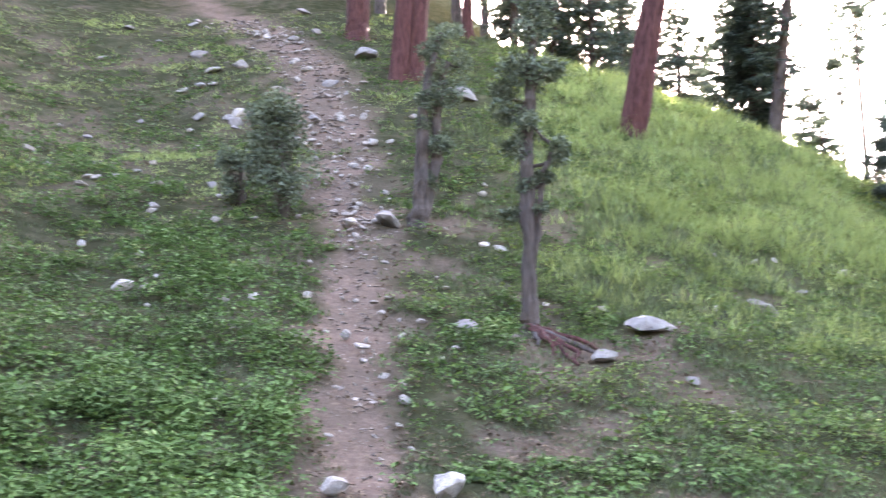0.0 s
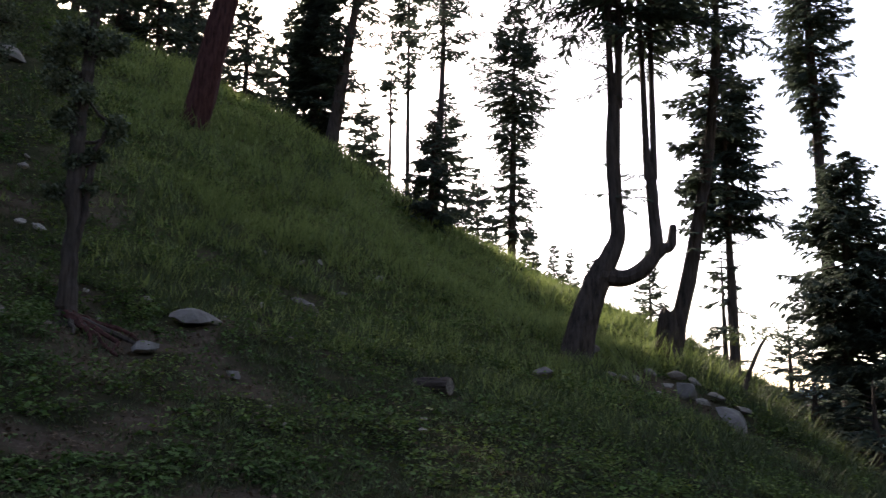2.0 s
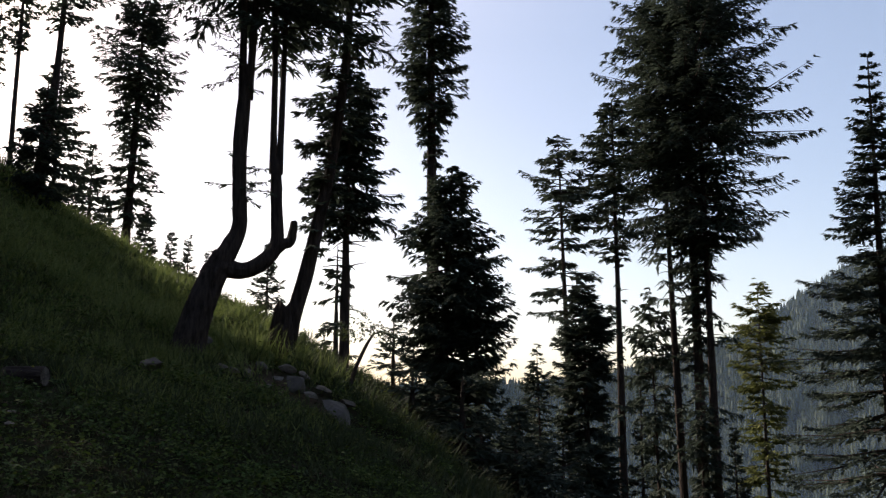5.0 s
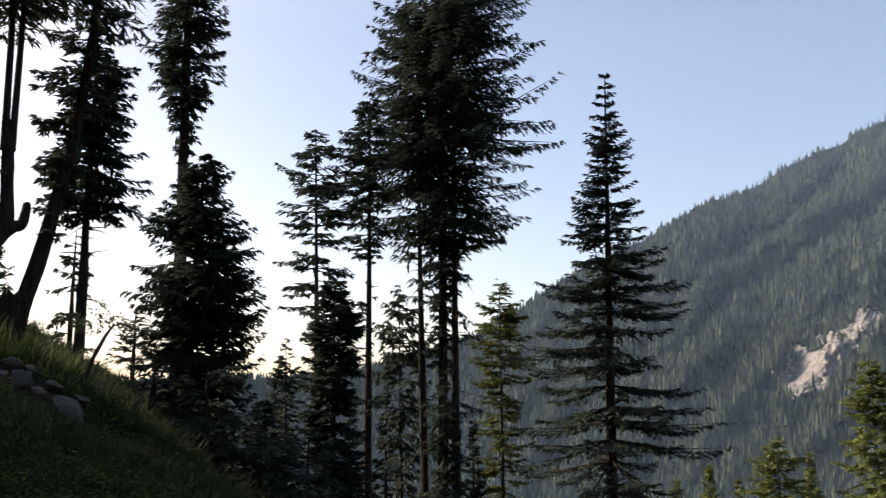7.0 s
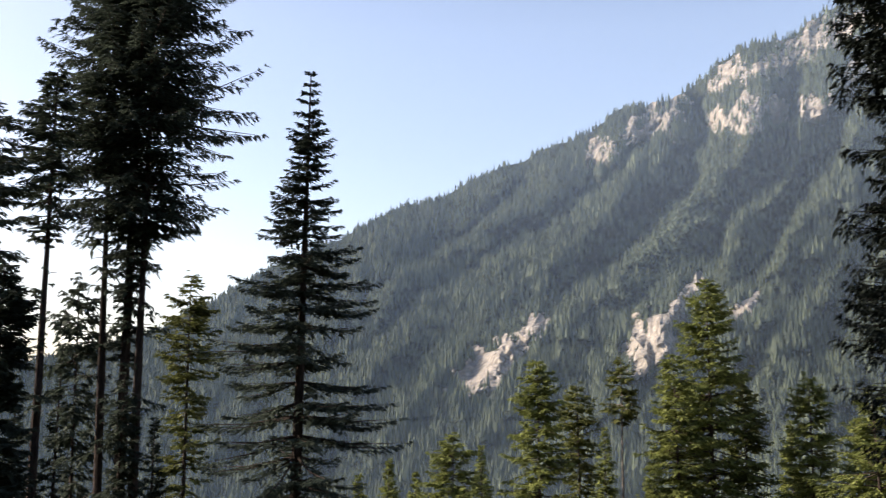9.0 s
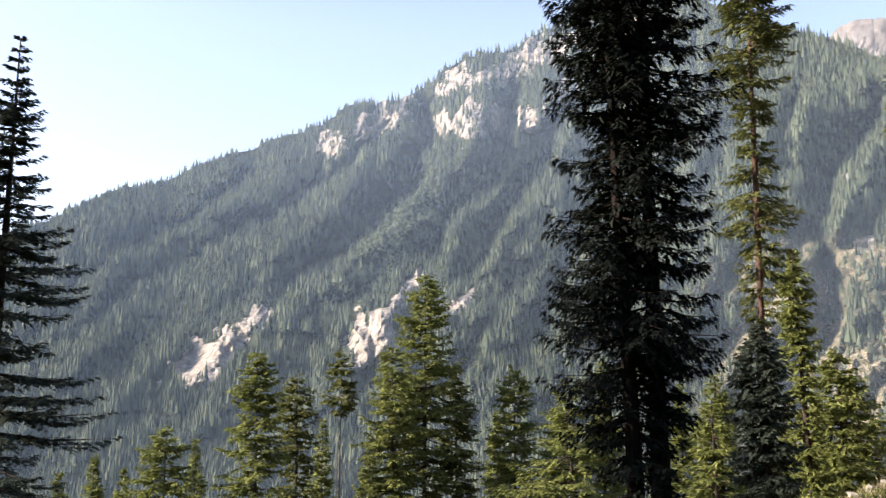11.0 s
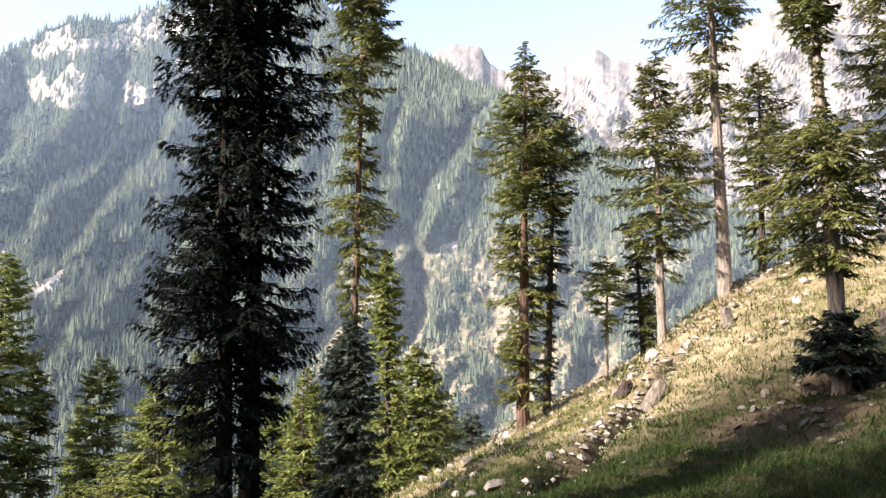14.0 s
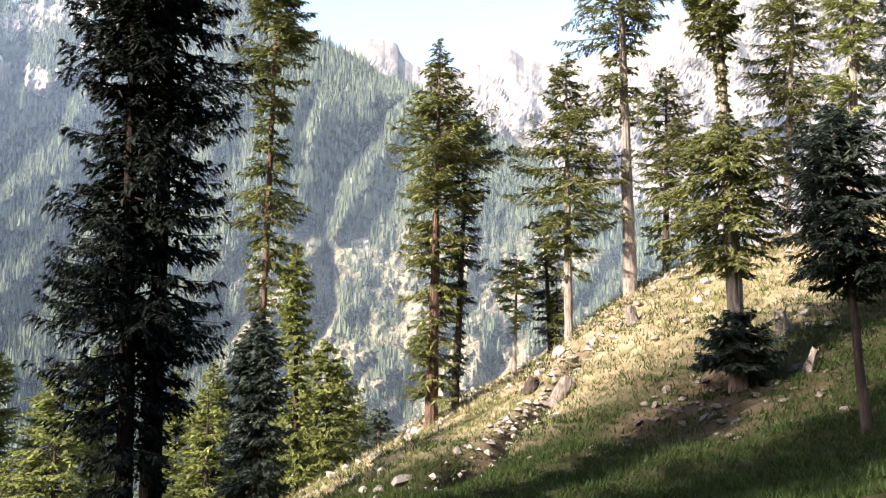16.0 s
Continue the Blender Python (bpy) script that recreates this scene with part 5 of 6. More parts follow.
def forked_tree():
    """The old conifer that was bent and cut: a thick foot, two arms like a lyre, each with paired straight stems."""
    az, r = 36.4, 21.0
    right, away = facing(az)
    tree = thing("forked_tree", "old forked conifer whose two arms rise like a lyre", "tree", Matrix.Translation(spot(az, r, 0.35)))
    s = r / 1660.5

    def arm(name, pts, sides=10, seed=1, rough=0.07, flare=0.0):
        pts = np.array(pts, float)
        t = np.linspace(0, len(pts) - 1, 6 * (len(pts) - 1) + 1)
        q = glide(t, np.arange(len(pts)), pts)
        path = right * (q[:, :1] * s) + np.array([0, 0, 1.0]) * (q[:, 1:2] * s + 0.35) + away * 0.02
        return part(name, tube(path, q[:, 2] * s * 0.78, sides, rough, seed, flare), BARK_GREY, tree)

    arm("trunk", [(-14, -40, 44), (-4, 10, 39), (12, 75, 34), (34, 135, 30), (50, 170, 24)], 12, 3, 0.07, 0.06)
    arm("left_arm", [(40, 150, 27), (60, 185, 22), (73, 225, 18), (70, 285, 17), (68, 360, 17), (72, 455, 15), (76, 520, 9)], 10, 4)
    arm("right_arm", [(40, 148, 24), (85, 143, 19), (118, 162, 18), (138, 192, 16), (137, 250, 14), (134, 310, 13), (132, 350, 9)], 10, 5)
    arm("cut_stub", [(126, 172, 15), (148, 192, 13), (163, 200, 12), (168, 228, 9), (167, 236, 7)], 8, 6)
    for k, (x0, y0, x1, rad) in enumerate(((68, 455, 62, 7.5), (80, 455, 90, 8), (128, 320, 122, 7.0), (139, 320, 142, 6.5))):
        arm("upper_stem", [(x0, y0, rad + 2), ((x0 + x1) / 2, y0 + 180, rad), (x1, y0 + 420, rad * 0.8), (x1 + 4, y0 + 1150, rad * 0.3)], 8, 10 + k, 0.08)
    rng = np.random.default_rng(77)
    for k, (x, top, start, reach) in enumerate(((72, 1650, 640, 3.2), (132, 1700, 600, 3.2), (66, 350, 285, 0.65), (120, 345, 295, 0.6), (60, 560, 500, 0.7))):
        axis = lambda z, x=x: right * (x * s) + np.stack([0 * z, 0 * z, z + 0.35], -1)
        sprays, wood = crown_of(rng, axis, top * s, start * s, reach, grain=1.0 if reach > 1 else 0.4, keep=0.8, droop=0.2, tufts=3, hang=0.2)
        tagged(part("branchwork", wood, BARK_GREY, tree), kind="stuff")
        tagged(part("crown", sprays, NEEDLES, tree), kind="stuff")


forked_tree()


def sapling(az, r, pts, seed, label):
    """A small leaning stem with a tuft of leaves at its head."""
    rng = np.random.default_rng(seed)
    right, away = facing(az)
    ob = thing("sapling", label, "tree", Matrix.Translation(spot(az, r, 0.1)))
    path = np.array([right * x + np.array([0, 0, z]) for x, z in pts])
    part("trunk", tube(glide(np.linspace(0, len(pts) - 1, 12), np.arange(len(pts)), path), np.linspace(0.07, 0.03, 12), 7, 0.2, seed), BARK_GREY, ob)
    end = path[-1]
    tagged(part("leaf_clump", leaf_cloud(rng, [end + rng.normal(0, 0.25, 3) * [1.5, 1.5, 0.7] for _ in range(12)], 0.22, 55, 0.07), OAK_LEAF, ob), kind="stuff")


sapling(45.7, 22.6, ((0, 0), (0.15, 0.6), (0.4, 1.2), (0.62, 1.55)), 51, "small dark leaning sapling beside boulders on the slope")


# ---------------------------------------------------------------- stones, stumps and logs
def stone_mesh(seed, squash=0.6, skin=None):
    bm = bmesh.new()
    bmesh.ops.create_icosphere(bm, subdivisions=2, radius=0.5)
    o = seed * 13.7
    for v in bm.verts:
        d = v.co.normalized()
        k = 1 + 0.55 * noise.noise(d * 1.1 + Vector((o, 0, 0))) + 0.22 * noise.noise(d * 2.9 + Vector((0, o, 0)))
        v.co = d * 0.5 * k
        for q in range(9):
            n = Vector((math.sin(o + q * 2.1), math.cos(o * 1.3 + q * 1.4), 0.8 * math.sin(q * 1.7 + o * 0.7))).normalized()
            over = v.co.dot(n) - 0.29 - 0.09 * math.sin(q * 3.3 + o)
            if over > 0:
                v.co -= n * over * 0.82
        v.co.z *= squash
    me = bpy.data.meshes.new("stone")
    bm.to_mesh(me)
    bm.free()
    me.materials.append(skin or STONE)
    return me


STONES = [stone_mesh(k, q) for k, q in enumerate((0.42, 0.52, 0.34, 0.56, 0.44, 0.28, 0.48, 0.38))]
PALE_STONES = [stone_mesh(k + 3, q, PALE_STONE) for k, q in enumerate((0.44, 0.34, 0.5, 0.3, 0.55))]
BOULDERS = [stone_mesh(k + 9, q, BOULDER) for k, q in enumerate((0.45, 0.38, 0.55, 0.35, 0.42))]
SCREE_STONES = [stone_mesh(k + 5, q, SCREE_STONE) for k, q in enumerate((0.35, 0.28, 0.42, 0.3, 0.5))]
SLOPE_STONES = [stone_mesh(k, q, SLOPE_STONE) for k, q in enumerate((0.6, 0.75, 0.5, 0.85, 0.65, 0.45))]


LAID = []


def lay_stone(rng, az, r, size, label, group, kind=None, sunk=0.12, name="stone"):
    kinds = kind or STONES
    me = kinds[int(rng.integers(len(kinds)))]
    ob = new(name, me)
    p = spot(az, r)
    if size > 0.17:
        LAID.append((p.x, p.y, 0.55 * size + 0.1))
    # follow the slope
    e = 0.3
    n = Vector((0, 0, 1))
    px, py = [Vector((p.x + dx, p.y + dy, 0)) for dx, dy in ((e, 0), (0, e))]
    hz = [float(ground_at(math.degrees(math.atan2(q.x, q.y)), math.hypot(q.x, q.y))[0]) for q in (px, py)]
    n = Vector((-(hz[0] - p.z) / e, -(hz[1] - p.z) / e, 1)).normalized()
    turn = n.to_track_quat("Z", "Y").to_matrix().to_4x4()
    s = size * np.array([1.0, rng.uniform(0.65, 0.95), rng.uniform(0.8, 1.2)])
    ob.matrix_world = Matrix.Translation(p + n * (size * (0.22 - sunk))) @ turn @ pose(0, 0, 0, rng.uniform(-12, 12), rng.uniform(-12, 12), rng.uniform(0, 360)) @ Matrix.Diagonal((*s, 1))
    return tagged(ob, label, "stone", group)


rng = np.random.default_rng(9)
for az, r, size in ((1.3, 7.9, 0.42), (-5.5, 7.9, 0.27), (-4.95, 12.2, 0.24), (-4.0, 11.8, 0.27), (-7.4, 13.7, 0.22), (-18.0, 14.7, 0.4), (0.8, 11.4, 0.15), (7.2, 14.3, 0.21), (20.6, 20.8, 0.2), (-1.4, 10.0, 0.21), (-5.9, 9.3, 0.14),
                    (-3.3, 10, 0.12), (3.4, 20.7, 0.28), (-12.8, 19.9, 0.26), (-4.8, 17.7, 0.4), (-20.5, 17, 0.28), (4.45, 17.4, 0.34), (3.4, 17.4, 0.3), (24.2, 21.5, 0.3), (-4.3, 10.1, 0.12), (-8.1, 12.0, 0.16), (-3.5, 23.7, 0.36), (-3.8, 21.7, 0.3), (-10.6, 13.7, 0.21), (-11.8, 27.7, 0.6)):
    lay_stone(rng, az, r, size, "pale angular stone lying in the grass by the path", "pale stones by the path", PALE_STONES, sunk=0.03)
for az, r, size in ((10.6, 12.1, 0.6), (13.3, 13.6, 0.85), (15.7, 11.9, 0.31), (19.5, 18.2, 0.46), (20.1, 17.7, 0.58), (22.0, 19.7, 0.28), (17.1, 20.2, 0.37), (2.4, 12.9, 0.43), (-2.5, 17.8, 0.75), (2.2, 28.5, 1.35), (-12, 27.1, 0.55), (-14.3, 27.4, 0.5), (-18.6, 41, 0.75), (-8.1, 46, 1.1), (-6.3, 30.4, 0.7), (-13.5, 33.1, 0.9), (-11.9, 32.7, 0.8), (-14.5, 35.9, 0.87), (-8.3, 24.6, 0.4)):
    lay_stone(rng, az, r, size, "grey boulder half buried in the grassy slope", "boulders on the hillside", BOULDERS, sunk=0.13, name="boulder")
lay_stone(rng, -4.0, 34.6, 1.6, "large reddish boulder at the foot of a thick trunk", "boulders on the hillside", BOULDERS, sunk=0.1, name="boulder")
for az, r, size in ((34.2, 17.7, 0.66), (37.1, 21.9, 0.6), (36.5, 20.9, 0.48), (42.6, 20.2, 0.6), (44.9, 19.2, 1.0), (38.9, 19.7, 0.38), (40.5, 21.2, 0.4), (41.5, 20.6, 0.4), (43.4, 20.0, 0.4), (38.2, 20.0, 0.33), (42.0, 21.2, 0.5), (43.0, 21.4, 0.45), (41.0, 20.2, 0.25), (44.2, 20.8, 0.5), (45.6, 20.4, 0.5), (39.7, 20.6, 0.3)):
    lay_stone(rng, az, r, size, "grey boulder in a heap of stones under the trees", "heap of boulders on the slope", STONES if size < 0.55 else BOULDERS, sunk=-0.05, name="boulder")
# loose stones on the stony upper path
pts = [(a, r, w) for a, r, w in TRAIL]
for k in range(115):
    u = rng.uniform(0, 1) ** 0.8
    r = 8.5 + 33 * u if rng.random() < 0.8 else 18 + 18 * rng.random()
    a = float(np.interp(r, [q[1] for q in pts], [q[0] for q in pts]))
    w = float(np.interp(r, [q[1] for q in pts], [q[2] for q in pts]))
    a += math.degrees(rng.normal(0, 0.42) * w / r)
    big = 0.05 + 0.004 * r if r < 17 else 0.07 + 0.006 * r
    lay_stone(rng, a, r, big * rng.uniform(0.6, 1.6), "small pale stone lying loose on the earth footpath", "loose stones on the footpath")
for k in range(75):
    az, r = rng.uniform(-20, 28), 9.0 * (30 / 9.0) ** rng.random()
    if rng.random() < 0.5:
        az = float(np.interp(r, [q[1] for q in pts], [q[0] for q in pts])) + rng.normal(0, 3.0)
    lay_stone(rng, az, r, (0.035 + 0.005 * r) * rng.uniform(0.7, 1.9), "small pale stone scattered in the grass", "small stones in the grass", PALE_STONES if rng.random() < 0.4 else STONES, sunk=-0.02)
for k in range(46):
    az, r = rng.uniform(-24, -7), 18.0 * (44 / 18.0) ** rng.random()
    lay_stone(rng, az, r, (0.05 + 0.011 * r) * rng.uniform(0.5, 1.5), "grey weathered stone on the worn upper hillside", "stones on the upper hillside", BOULDERS if rng.random() < 0.6 else STONES, sunk=0.06)
# the stony open slope in the sun
lay_stone(rng, 129.3, 26.6, 0.95, "large grey angular rock at the foot of the slope", "rocks on the sunny slope", BOULDERS, name="rock", sunk=0.1)
lay_stone(rng, 127.9, 27.2, 0.6, "large grey angular rock at the foot of the slope", "rocks on the sunny slope", BOULDERS, name="rock", sunk=0.1)
for az, r, size in ((127.2, 36, 0.5), (130, 37.6, 0.6), (140, 33.9, 0.8), (146.8, 34.1, 0.5), (147.3, 36.3, 0.6), (140.8, 35.5, 0.7), (139.4, 35, 0.6), (138.7, 36, 0.7),
                    (150.3, 38.5, 1.0), (149.4, 38.2, 0.8), (153.4, 39, 0.8), (126.3, 31, 0.5), (127.8, 33, 0.6), (125.2, 34, 0.6), (126.0, 36, 0.7), (137.5, 35.5, 0.6), (136.4, 34.8, 0.5)):
    lay_stone(rng, az, r, size, "weathered pale rock on the dry sunny slope", "rocks on the sunny slope", SLOPE_STONES, name="rock", sunk=0.04)
for az, r, size in ((146.9, 23.9, 0.45), (145.5, 24.7, 0.4), (152, 26.4, 0.75), (143.7, 26, 0.5), (147.6, 24.5, 0.38), (144.9, 26.7, 0.4), (145.8, 25.8, 0.36), (149.8, 24.6, 0.45), (148.6, 23.4, 0.28),
                    (143.5, 23.6, 0.3), (146.2, 25.2, 0.26), (147.0, 26.0, 0.3), (145.0, 25.4, 0.22), (146.4, 27.4, 0.34), (147.8, 27.6, 0.24), (144.2, 24.4, 0.2), (150.8, 25.6, 0.3), (153.2, 24.0, 0.3)):
    lay_stone(rng, az, r, size, "grey flat stone in a small patch of scree", "stones of the scree", SCREE_STONES, name="rock", sunk=0.16)
for k in range(50):
    lay_stone(rng, rng.normal(147.5, 3.0), rng.normal(25.0, 1.5), rng.uniform(0.12, 0.4) ** 1.1, "grey flat stone in a small patch of scree", "stones of the scree", SCREE_STONES, name="rock", sunk=0.16)
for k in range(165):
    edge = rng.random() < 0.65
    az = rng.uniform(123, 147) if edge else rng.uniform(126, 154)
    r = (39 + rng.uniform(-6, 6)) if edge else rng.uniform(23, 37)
    # stones inside this bound get darker stone, shade put into their colour
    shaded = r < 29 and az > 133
    lay_stone(rng, az, r, rng.uniform(0.12, 0.42) * (0.8 if shaded else 1), "stone darkened for shade, half hidden in the grass" if shaded else "weathered pale rock on the dry sunny slope", "rocks on the sunny slope", SCREE_STONES if shaded else SLOPE_STONES, name="rock", sunk=0.1 if shaded else -0.06)


for k in range(42):
    i = int(rng.integers(len(FURROW) - 1))
    u = rng.random()
    (a0, r0), (a1, r1) = FURROW[i], FURROW[i + 1]
    lay_stone(rng, a0 + u * (a1 - a0) + rng.normal(0, 0.7), r0 + u * (r1 - r0) + rng.normal(0.5, 0.6), rng.uniform(0.14, 0.42), "weathered pale rock on the dry sunny slope", "rocks on the sunny slope", SLOPE_STONES, name="rock", sunk=0.06)


def stump(az, r, tall, rad, lean, seed, label, skin):
    """A weathered broken stump with a jagged top."""
    rng = np.random.default_rng(seed)
    right, away = facing(az)
    ob = thing("tree_stump", label, "stump", Matrix.Translation(spot(az, r, 0.12)))
    n, sides = 7, 12
    path = np.array([right * lean * u + np.array([0, 0, tall * u]) for u in np.linspace(0, 1, n)])
    V, F = tube(path, rad * np.linspace(1.25, 0.75, n), sides, 0.28, seed, 0.15)
    V[-sides:, 2] += rng.uniform(-0.3, 0.3, sides) * tall * 0.4
    part("stump_wood", (V, F), skin, ob)
    part("broken_core", tube(path[:-1], rad * np.linspace(0.9, 0.4, n - 1), 8, 0.3, seed + 1), skin, ob)


WOOD_GREY = bark("weathered wood", (0.045, 0.038, 0.033), (0.2, 0.175, 0.15))
stump(138.3, 29.8, 0.9, 0.3, 0.45, 61, "pale weathered leaning tree stump on the dry slope", WOOD_GREY)
stump(151.6, 29.5, 0.8, 0.22, -0.15, 62, "pale weathered broken stump beside a dark rock", WOOD_GREY)
stump(132.5, 25, 0.75, 0.3, 0.2, 63, "grey split stump at the edge of the shade", WOOD_GREY)
stump(136.9, 33.2, 0.6, 0.24, 0.1, 64, "low dark rotten stump on the stony edge", BARK_GREY)
stump(143.0, 33.7, 0.75, 0.22, -0.1, 65, "pale weathered stump under tall trees", WOOD_GREY)
stump(152.6, 26.2, 0.7, 0.12, 0.25, 67, "small pale dead snag in the shade", WOOD_GREY)
stump(41.4, 23.2, 1.3, 0.26, 0.15, 66, "dark sawn stump joined to a leaning trunk", BARK_GREY)


def log(az, r, length, rad, label):
    ob = thing("log", label, "log", Matrix.Translation(spot(az, r)) @ pose(0, 0, rad * 0.6, 90, 0, 62 - az))
    LAID.append((ob.matrix_world.translation.x, ob.matrix_world.translation.y, 0.75 * length))
    V, F = tube([(0, 0, z) for z in np.linspace(-length / 2, length / 2, 7)], np.full(7, rad), 12, 0.12, 5)
    part("bark", (V, F), BARK_GREY, ob)
    bm = bmesh.new()
    bmesh.ops.create_circle(bm, cap_ends=True, segments=12, radius=rad * 0.97, matrix=Matrix.Translation((0, 0, length / 2 - 0.01)))
    part("cut_end", bm, WOOD_GREY, ob, "pale sawn end")


log(27.6, 14.5, 0.6, 0.14, "short dark log lying in the grass with a pale cut end")

# ---------------------------------------------------------------- grass and herbs
def scatter(rng, n, az0, az1, r0, r1):
    """Places over a stretch of the hillside, as many to each degree and each step of distance."""
    az = rng.uniform(az0, az1, n)
    r = r0 * (r1 / r0) ** rng.random(n)
    x, y = r * np.sin(np.radians(az)), r * np.cos(np.radians(az))
    return az, r, x, y


def blades(rng, az, r, x, y, per, tall, wide):
    """Tufts of grass blades as triangles."""
    z = ground_at(az, r)
    k = len(az) * per
    base = np.repeat(np.stack([x, y, z - 0.02], 1), per, axis=0)
    rr = np.repeat(r, per)
    base[:, :2] += rng.normal(0, 1, (k, 2)) * (0.03 + 0.004 * rr)[:, None]
    h = np.repeat(tall, per) * rng.uniform(0.5, 1.2, k)
    a = rng.uniform(0, 6.3, k)
    lean = rng.uniform(0.2, 1.5, k) * h
    w = (wide + 0.0005 * rr) * rng.uniform(0.6, 1.3, k)
    side = np.stack([np.cos(a), np.sin(a), 0 * a], 1) * w[:, None]
    tip = base + np.stack([-np.sin(a) * lean, np.cos(a) * lean, h], 1)
    V = np.stack([base - side, base + side, tip], 1).reshape(-1, 3)
    return V, np.arange(len(V)).reshape(-1, 3)


def herb_leaves(rng, az, r, x, y, per, tall, leaf):
    """Low leafy plants: broad leaves held up in loose rosettes."""
    z = ground_at(az, r)
    k = len(az) * per
    rr = np.repeat(r, per)
    hh = np.repeat(tall, per)
    root = np.repeat(np.stack([x, y, z], 1), per, axis=0)
    a = rng.uniform(0, 6.3, k)
    out = rng.uniform(0.2, 1.0, k) * hh * 0.8
    root += np.stack([np.cos(a) * out, np.sin(a) * out, hh * rng.uniform(0.25, 1.0, k)], 1)
    d = np.stack([np.cos(a), np.sin(a), rng.uniform(-0.5, 0.5, k)], 1)
    flat = np.cross(d, rng.normal(0, 0.35, (k, 3)) + [0, 0, 1.0])
    flat /= np.linalg.norm(flat, axis=1, keepdims=True)
    ln = ((leaf + 0.0016 * rr) * rng.uniform(0.6, 1.4, k))[:, None]
    mid = root + d * ln * 0.5
    V = np.stack([root, mid + flat * ln * 0.36, root + d * ln - [0, 0, 0.01], mid - flat * ln * 0.36], 1).reshape(-1, 3)
    return V, np.arange(len(V)).reshape(-1, 4)


def sow(name, data, mat, label, category):
    me = mesh_of(name, *data)
    me.materials.append(mat)
    tagged(new(name, me), label, category, kind="stuff")


GRASS = leaves("grass", (0.016, 0.024, 0.013), (0.072, 0.09, 0.044), 0.3, (0.09, 0.125, 0.04))
LIGHT_GRASS = leaves("light grass", (0.06, 0.082, 0.03), (0.185, 0.225, 0.08), 0.36, (0.19, 0.25, 0.07))
HERB = leaves("herbs", (0.003, 0.009, 0.003), (0.074, 0.128, 0.037), 0.24, (0.07, 0.125, 0.03))
HILL_HERB = leaves("hillside herbs", (0.007, 0.018, 0.005), (0.095, 0.14, 0.037), 0.28, (0.1, 0.15, 0.03))
LIGHT_HERB = leaves("light herbs", (0.035, 0.05, 0.016), (0.19, 0.22, 0.08), 0.35, (0.16, 0.2, 0.03))
LITTER = leaves("litter", (0.03, 0.022, 0.014), (0.12, 0.085, 0.055), 0.1, (0.1, 0.07, 0.04))
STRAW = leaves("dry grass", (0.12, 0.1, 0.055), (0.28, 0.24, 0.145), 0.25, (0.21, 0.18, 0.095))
# one green grass in two tones, shade and sun put into the colour
SHADE_GRASS = leaves("grass in shade", (0.006, 0.013, 0.005), (0.038, 0.06, 0.02), 0.3)
SUN_GRASS = leaves("grass in sun", (0.07, 0.082, 0.028), (0.2, 0.215, 0.08), 0.3, (0.2, 0.22, 0.06))
rng = np.random.default_rng(21)


def free(x, y):
    """False where a stone or log lies, so that plants stand round it and not in it."""
    ok = np.ones(len(x), bool)
    for px, py, rad in LAID:
        ok &= (x - px) ** 2 + (y - py) ** 2 > rad * rad
    return ok


def cover(x, y, seed):
    """Patchiness of the plants, 0 to 1."""
    return np.clip(0.5 + 0.6 * fbm(x * 0.33, y * 0.33, seed, 4), 0, 1)


az, r, x, y = scatter(rng, 48000, -28, 64, 6.3, 46)
right_side = np.clip((az + 1) / 6, 0, 1)
keep = free(x, y) & (bare_mask(az, r, x, y) < rng.uniform(0.1, 0.9, len(az))) & (rng.random(len(az)) < 0.3 + 0.7 * cover(x, y, 91) * np.maximum(0.35 + 0.65 * right_side, np.clip((r - 16) / 8, 0, 1)))
az, r, x, y = az[keep], r[keep], x[keep], y[keep]
tall = (0.08 + 0.34 * np.clip((az + 1) / 12, 0, 1) * np.clip((r - 12) / 8, 0, 1)) * (1 + 0.6 * vnoise(x * 0.7, y * 0.7, 91))
light = rng.random(len(az)) < np.clip((az - 3) / 8, 0, 1) * np.clip((r - 13.5) / 9, 0, 1) * np.clip((46 - az) / 6, 0, 1) * (0.4 + 0.7 * cover(x, y, 101)) + np.clip((3 - az) / 4, 0, 0.8) * np.clip((r - 15) / 6, 0, 1) * cover(x, y, 103)
for name, pick, mat, label in (("grass", ~light, GRASS, "fresh green grass covering the shaded hillside"), ("pale_grass", light, LIGHT_GRASS, "tall pale yellow-green grass high on the hillside")):
    sow(name, blades(rng, az[pick], r[pick], x[pick], y[pick], 13 if mat is LIGHT_GRASS else 7, tall[pick], 0.0045), mat, label, "grass")

az, r, x, y = scatter(rng, 52000, -28, 48, 6.3, 38)
lush = np.clip((-4 - az) / 5, 0, 1) * np.clip((15 - r) / 5, 0, 1)
thick = np.clip(1.0 - (az + 5) / 26, 0.25, 1) * np.clip(1.3 - r / 40, 0.3, 1) * np.maximum(np.clip(1.9 * cover(x * 2, y * 2, 93) - 0.35, 0.05, 1), lush) * np.clip(0.72 + 1.3 * fbm(x * 2.6, y * 2.6, 109, 2), 0.05, 1)
keep = free(x, y) & (bare_mask(az, r, x, y) < rng.uniform(0.1, 0.6, len(az))) & (rng.random(len(az)) < thick)
az, r, x, y = az[keep], r[keep], x[keep], y[keep]
tall = rng.uniform(0.08, 0.34, len(az)) * (1 + 0.8 * vnoise(x * 1.3, y * 1.3, 95)) * (0.6 + 0.4 * np.clip((2 - az) / 8, 0, 1))
sow("herbs", herb_leaves(rng, az, r, x, y, 11, tall, 0.042), HERB, "dense low leafy green herbs beside the footpath", "herbs")

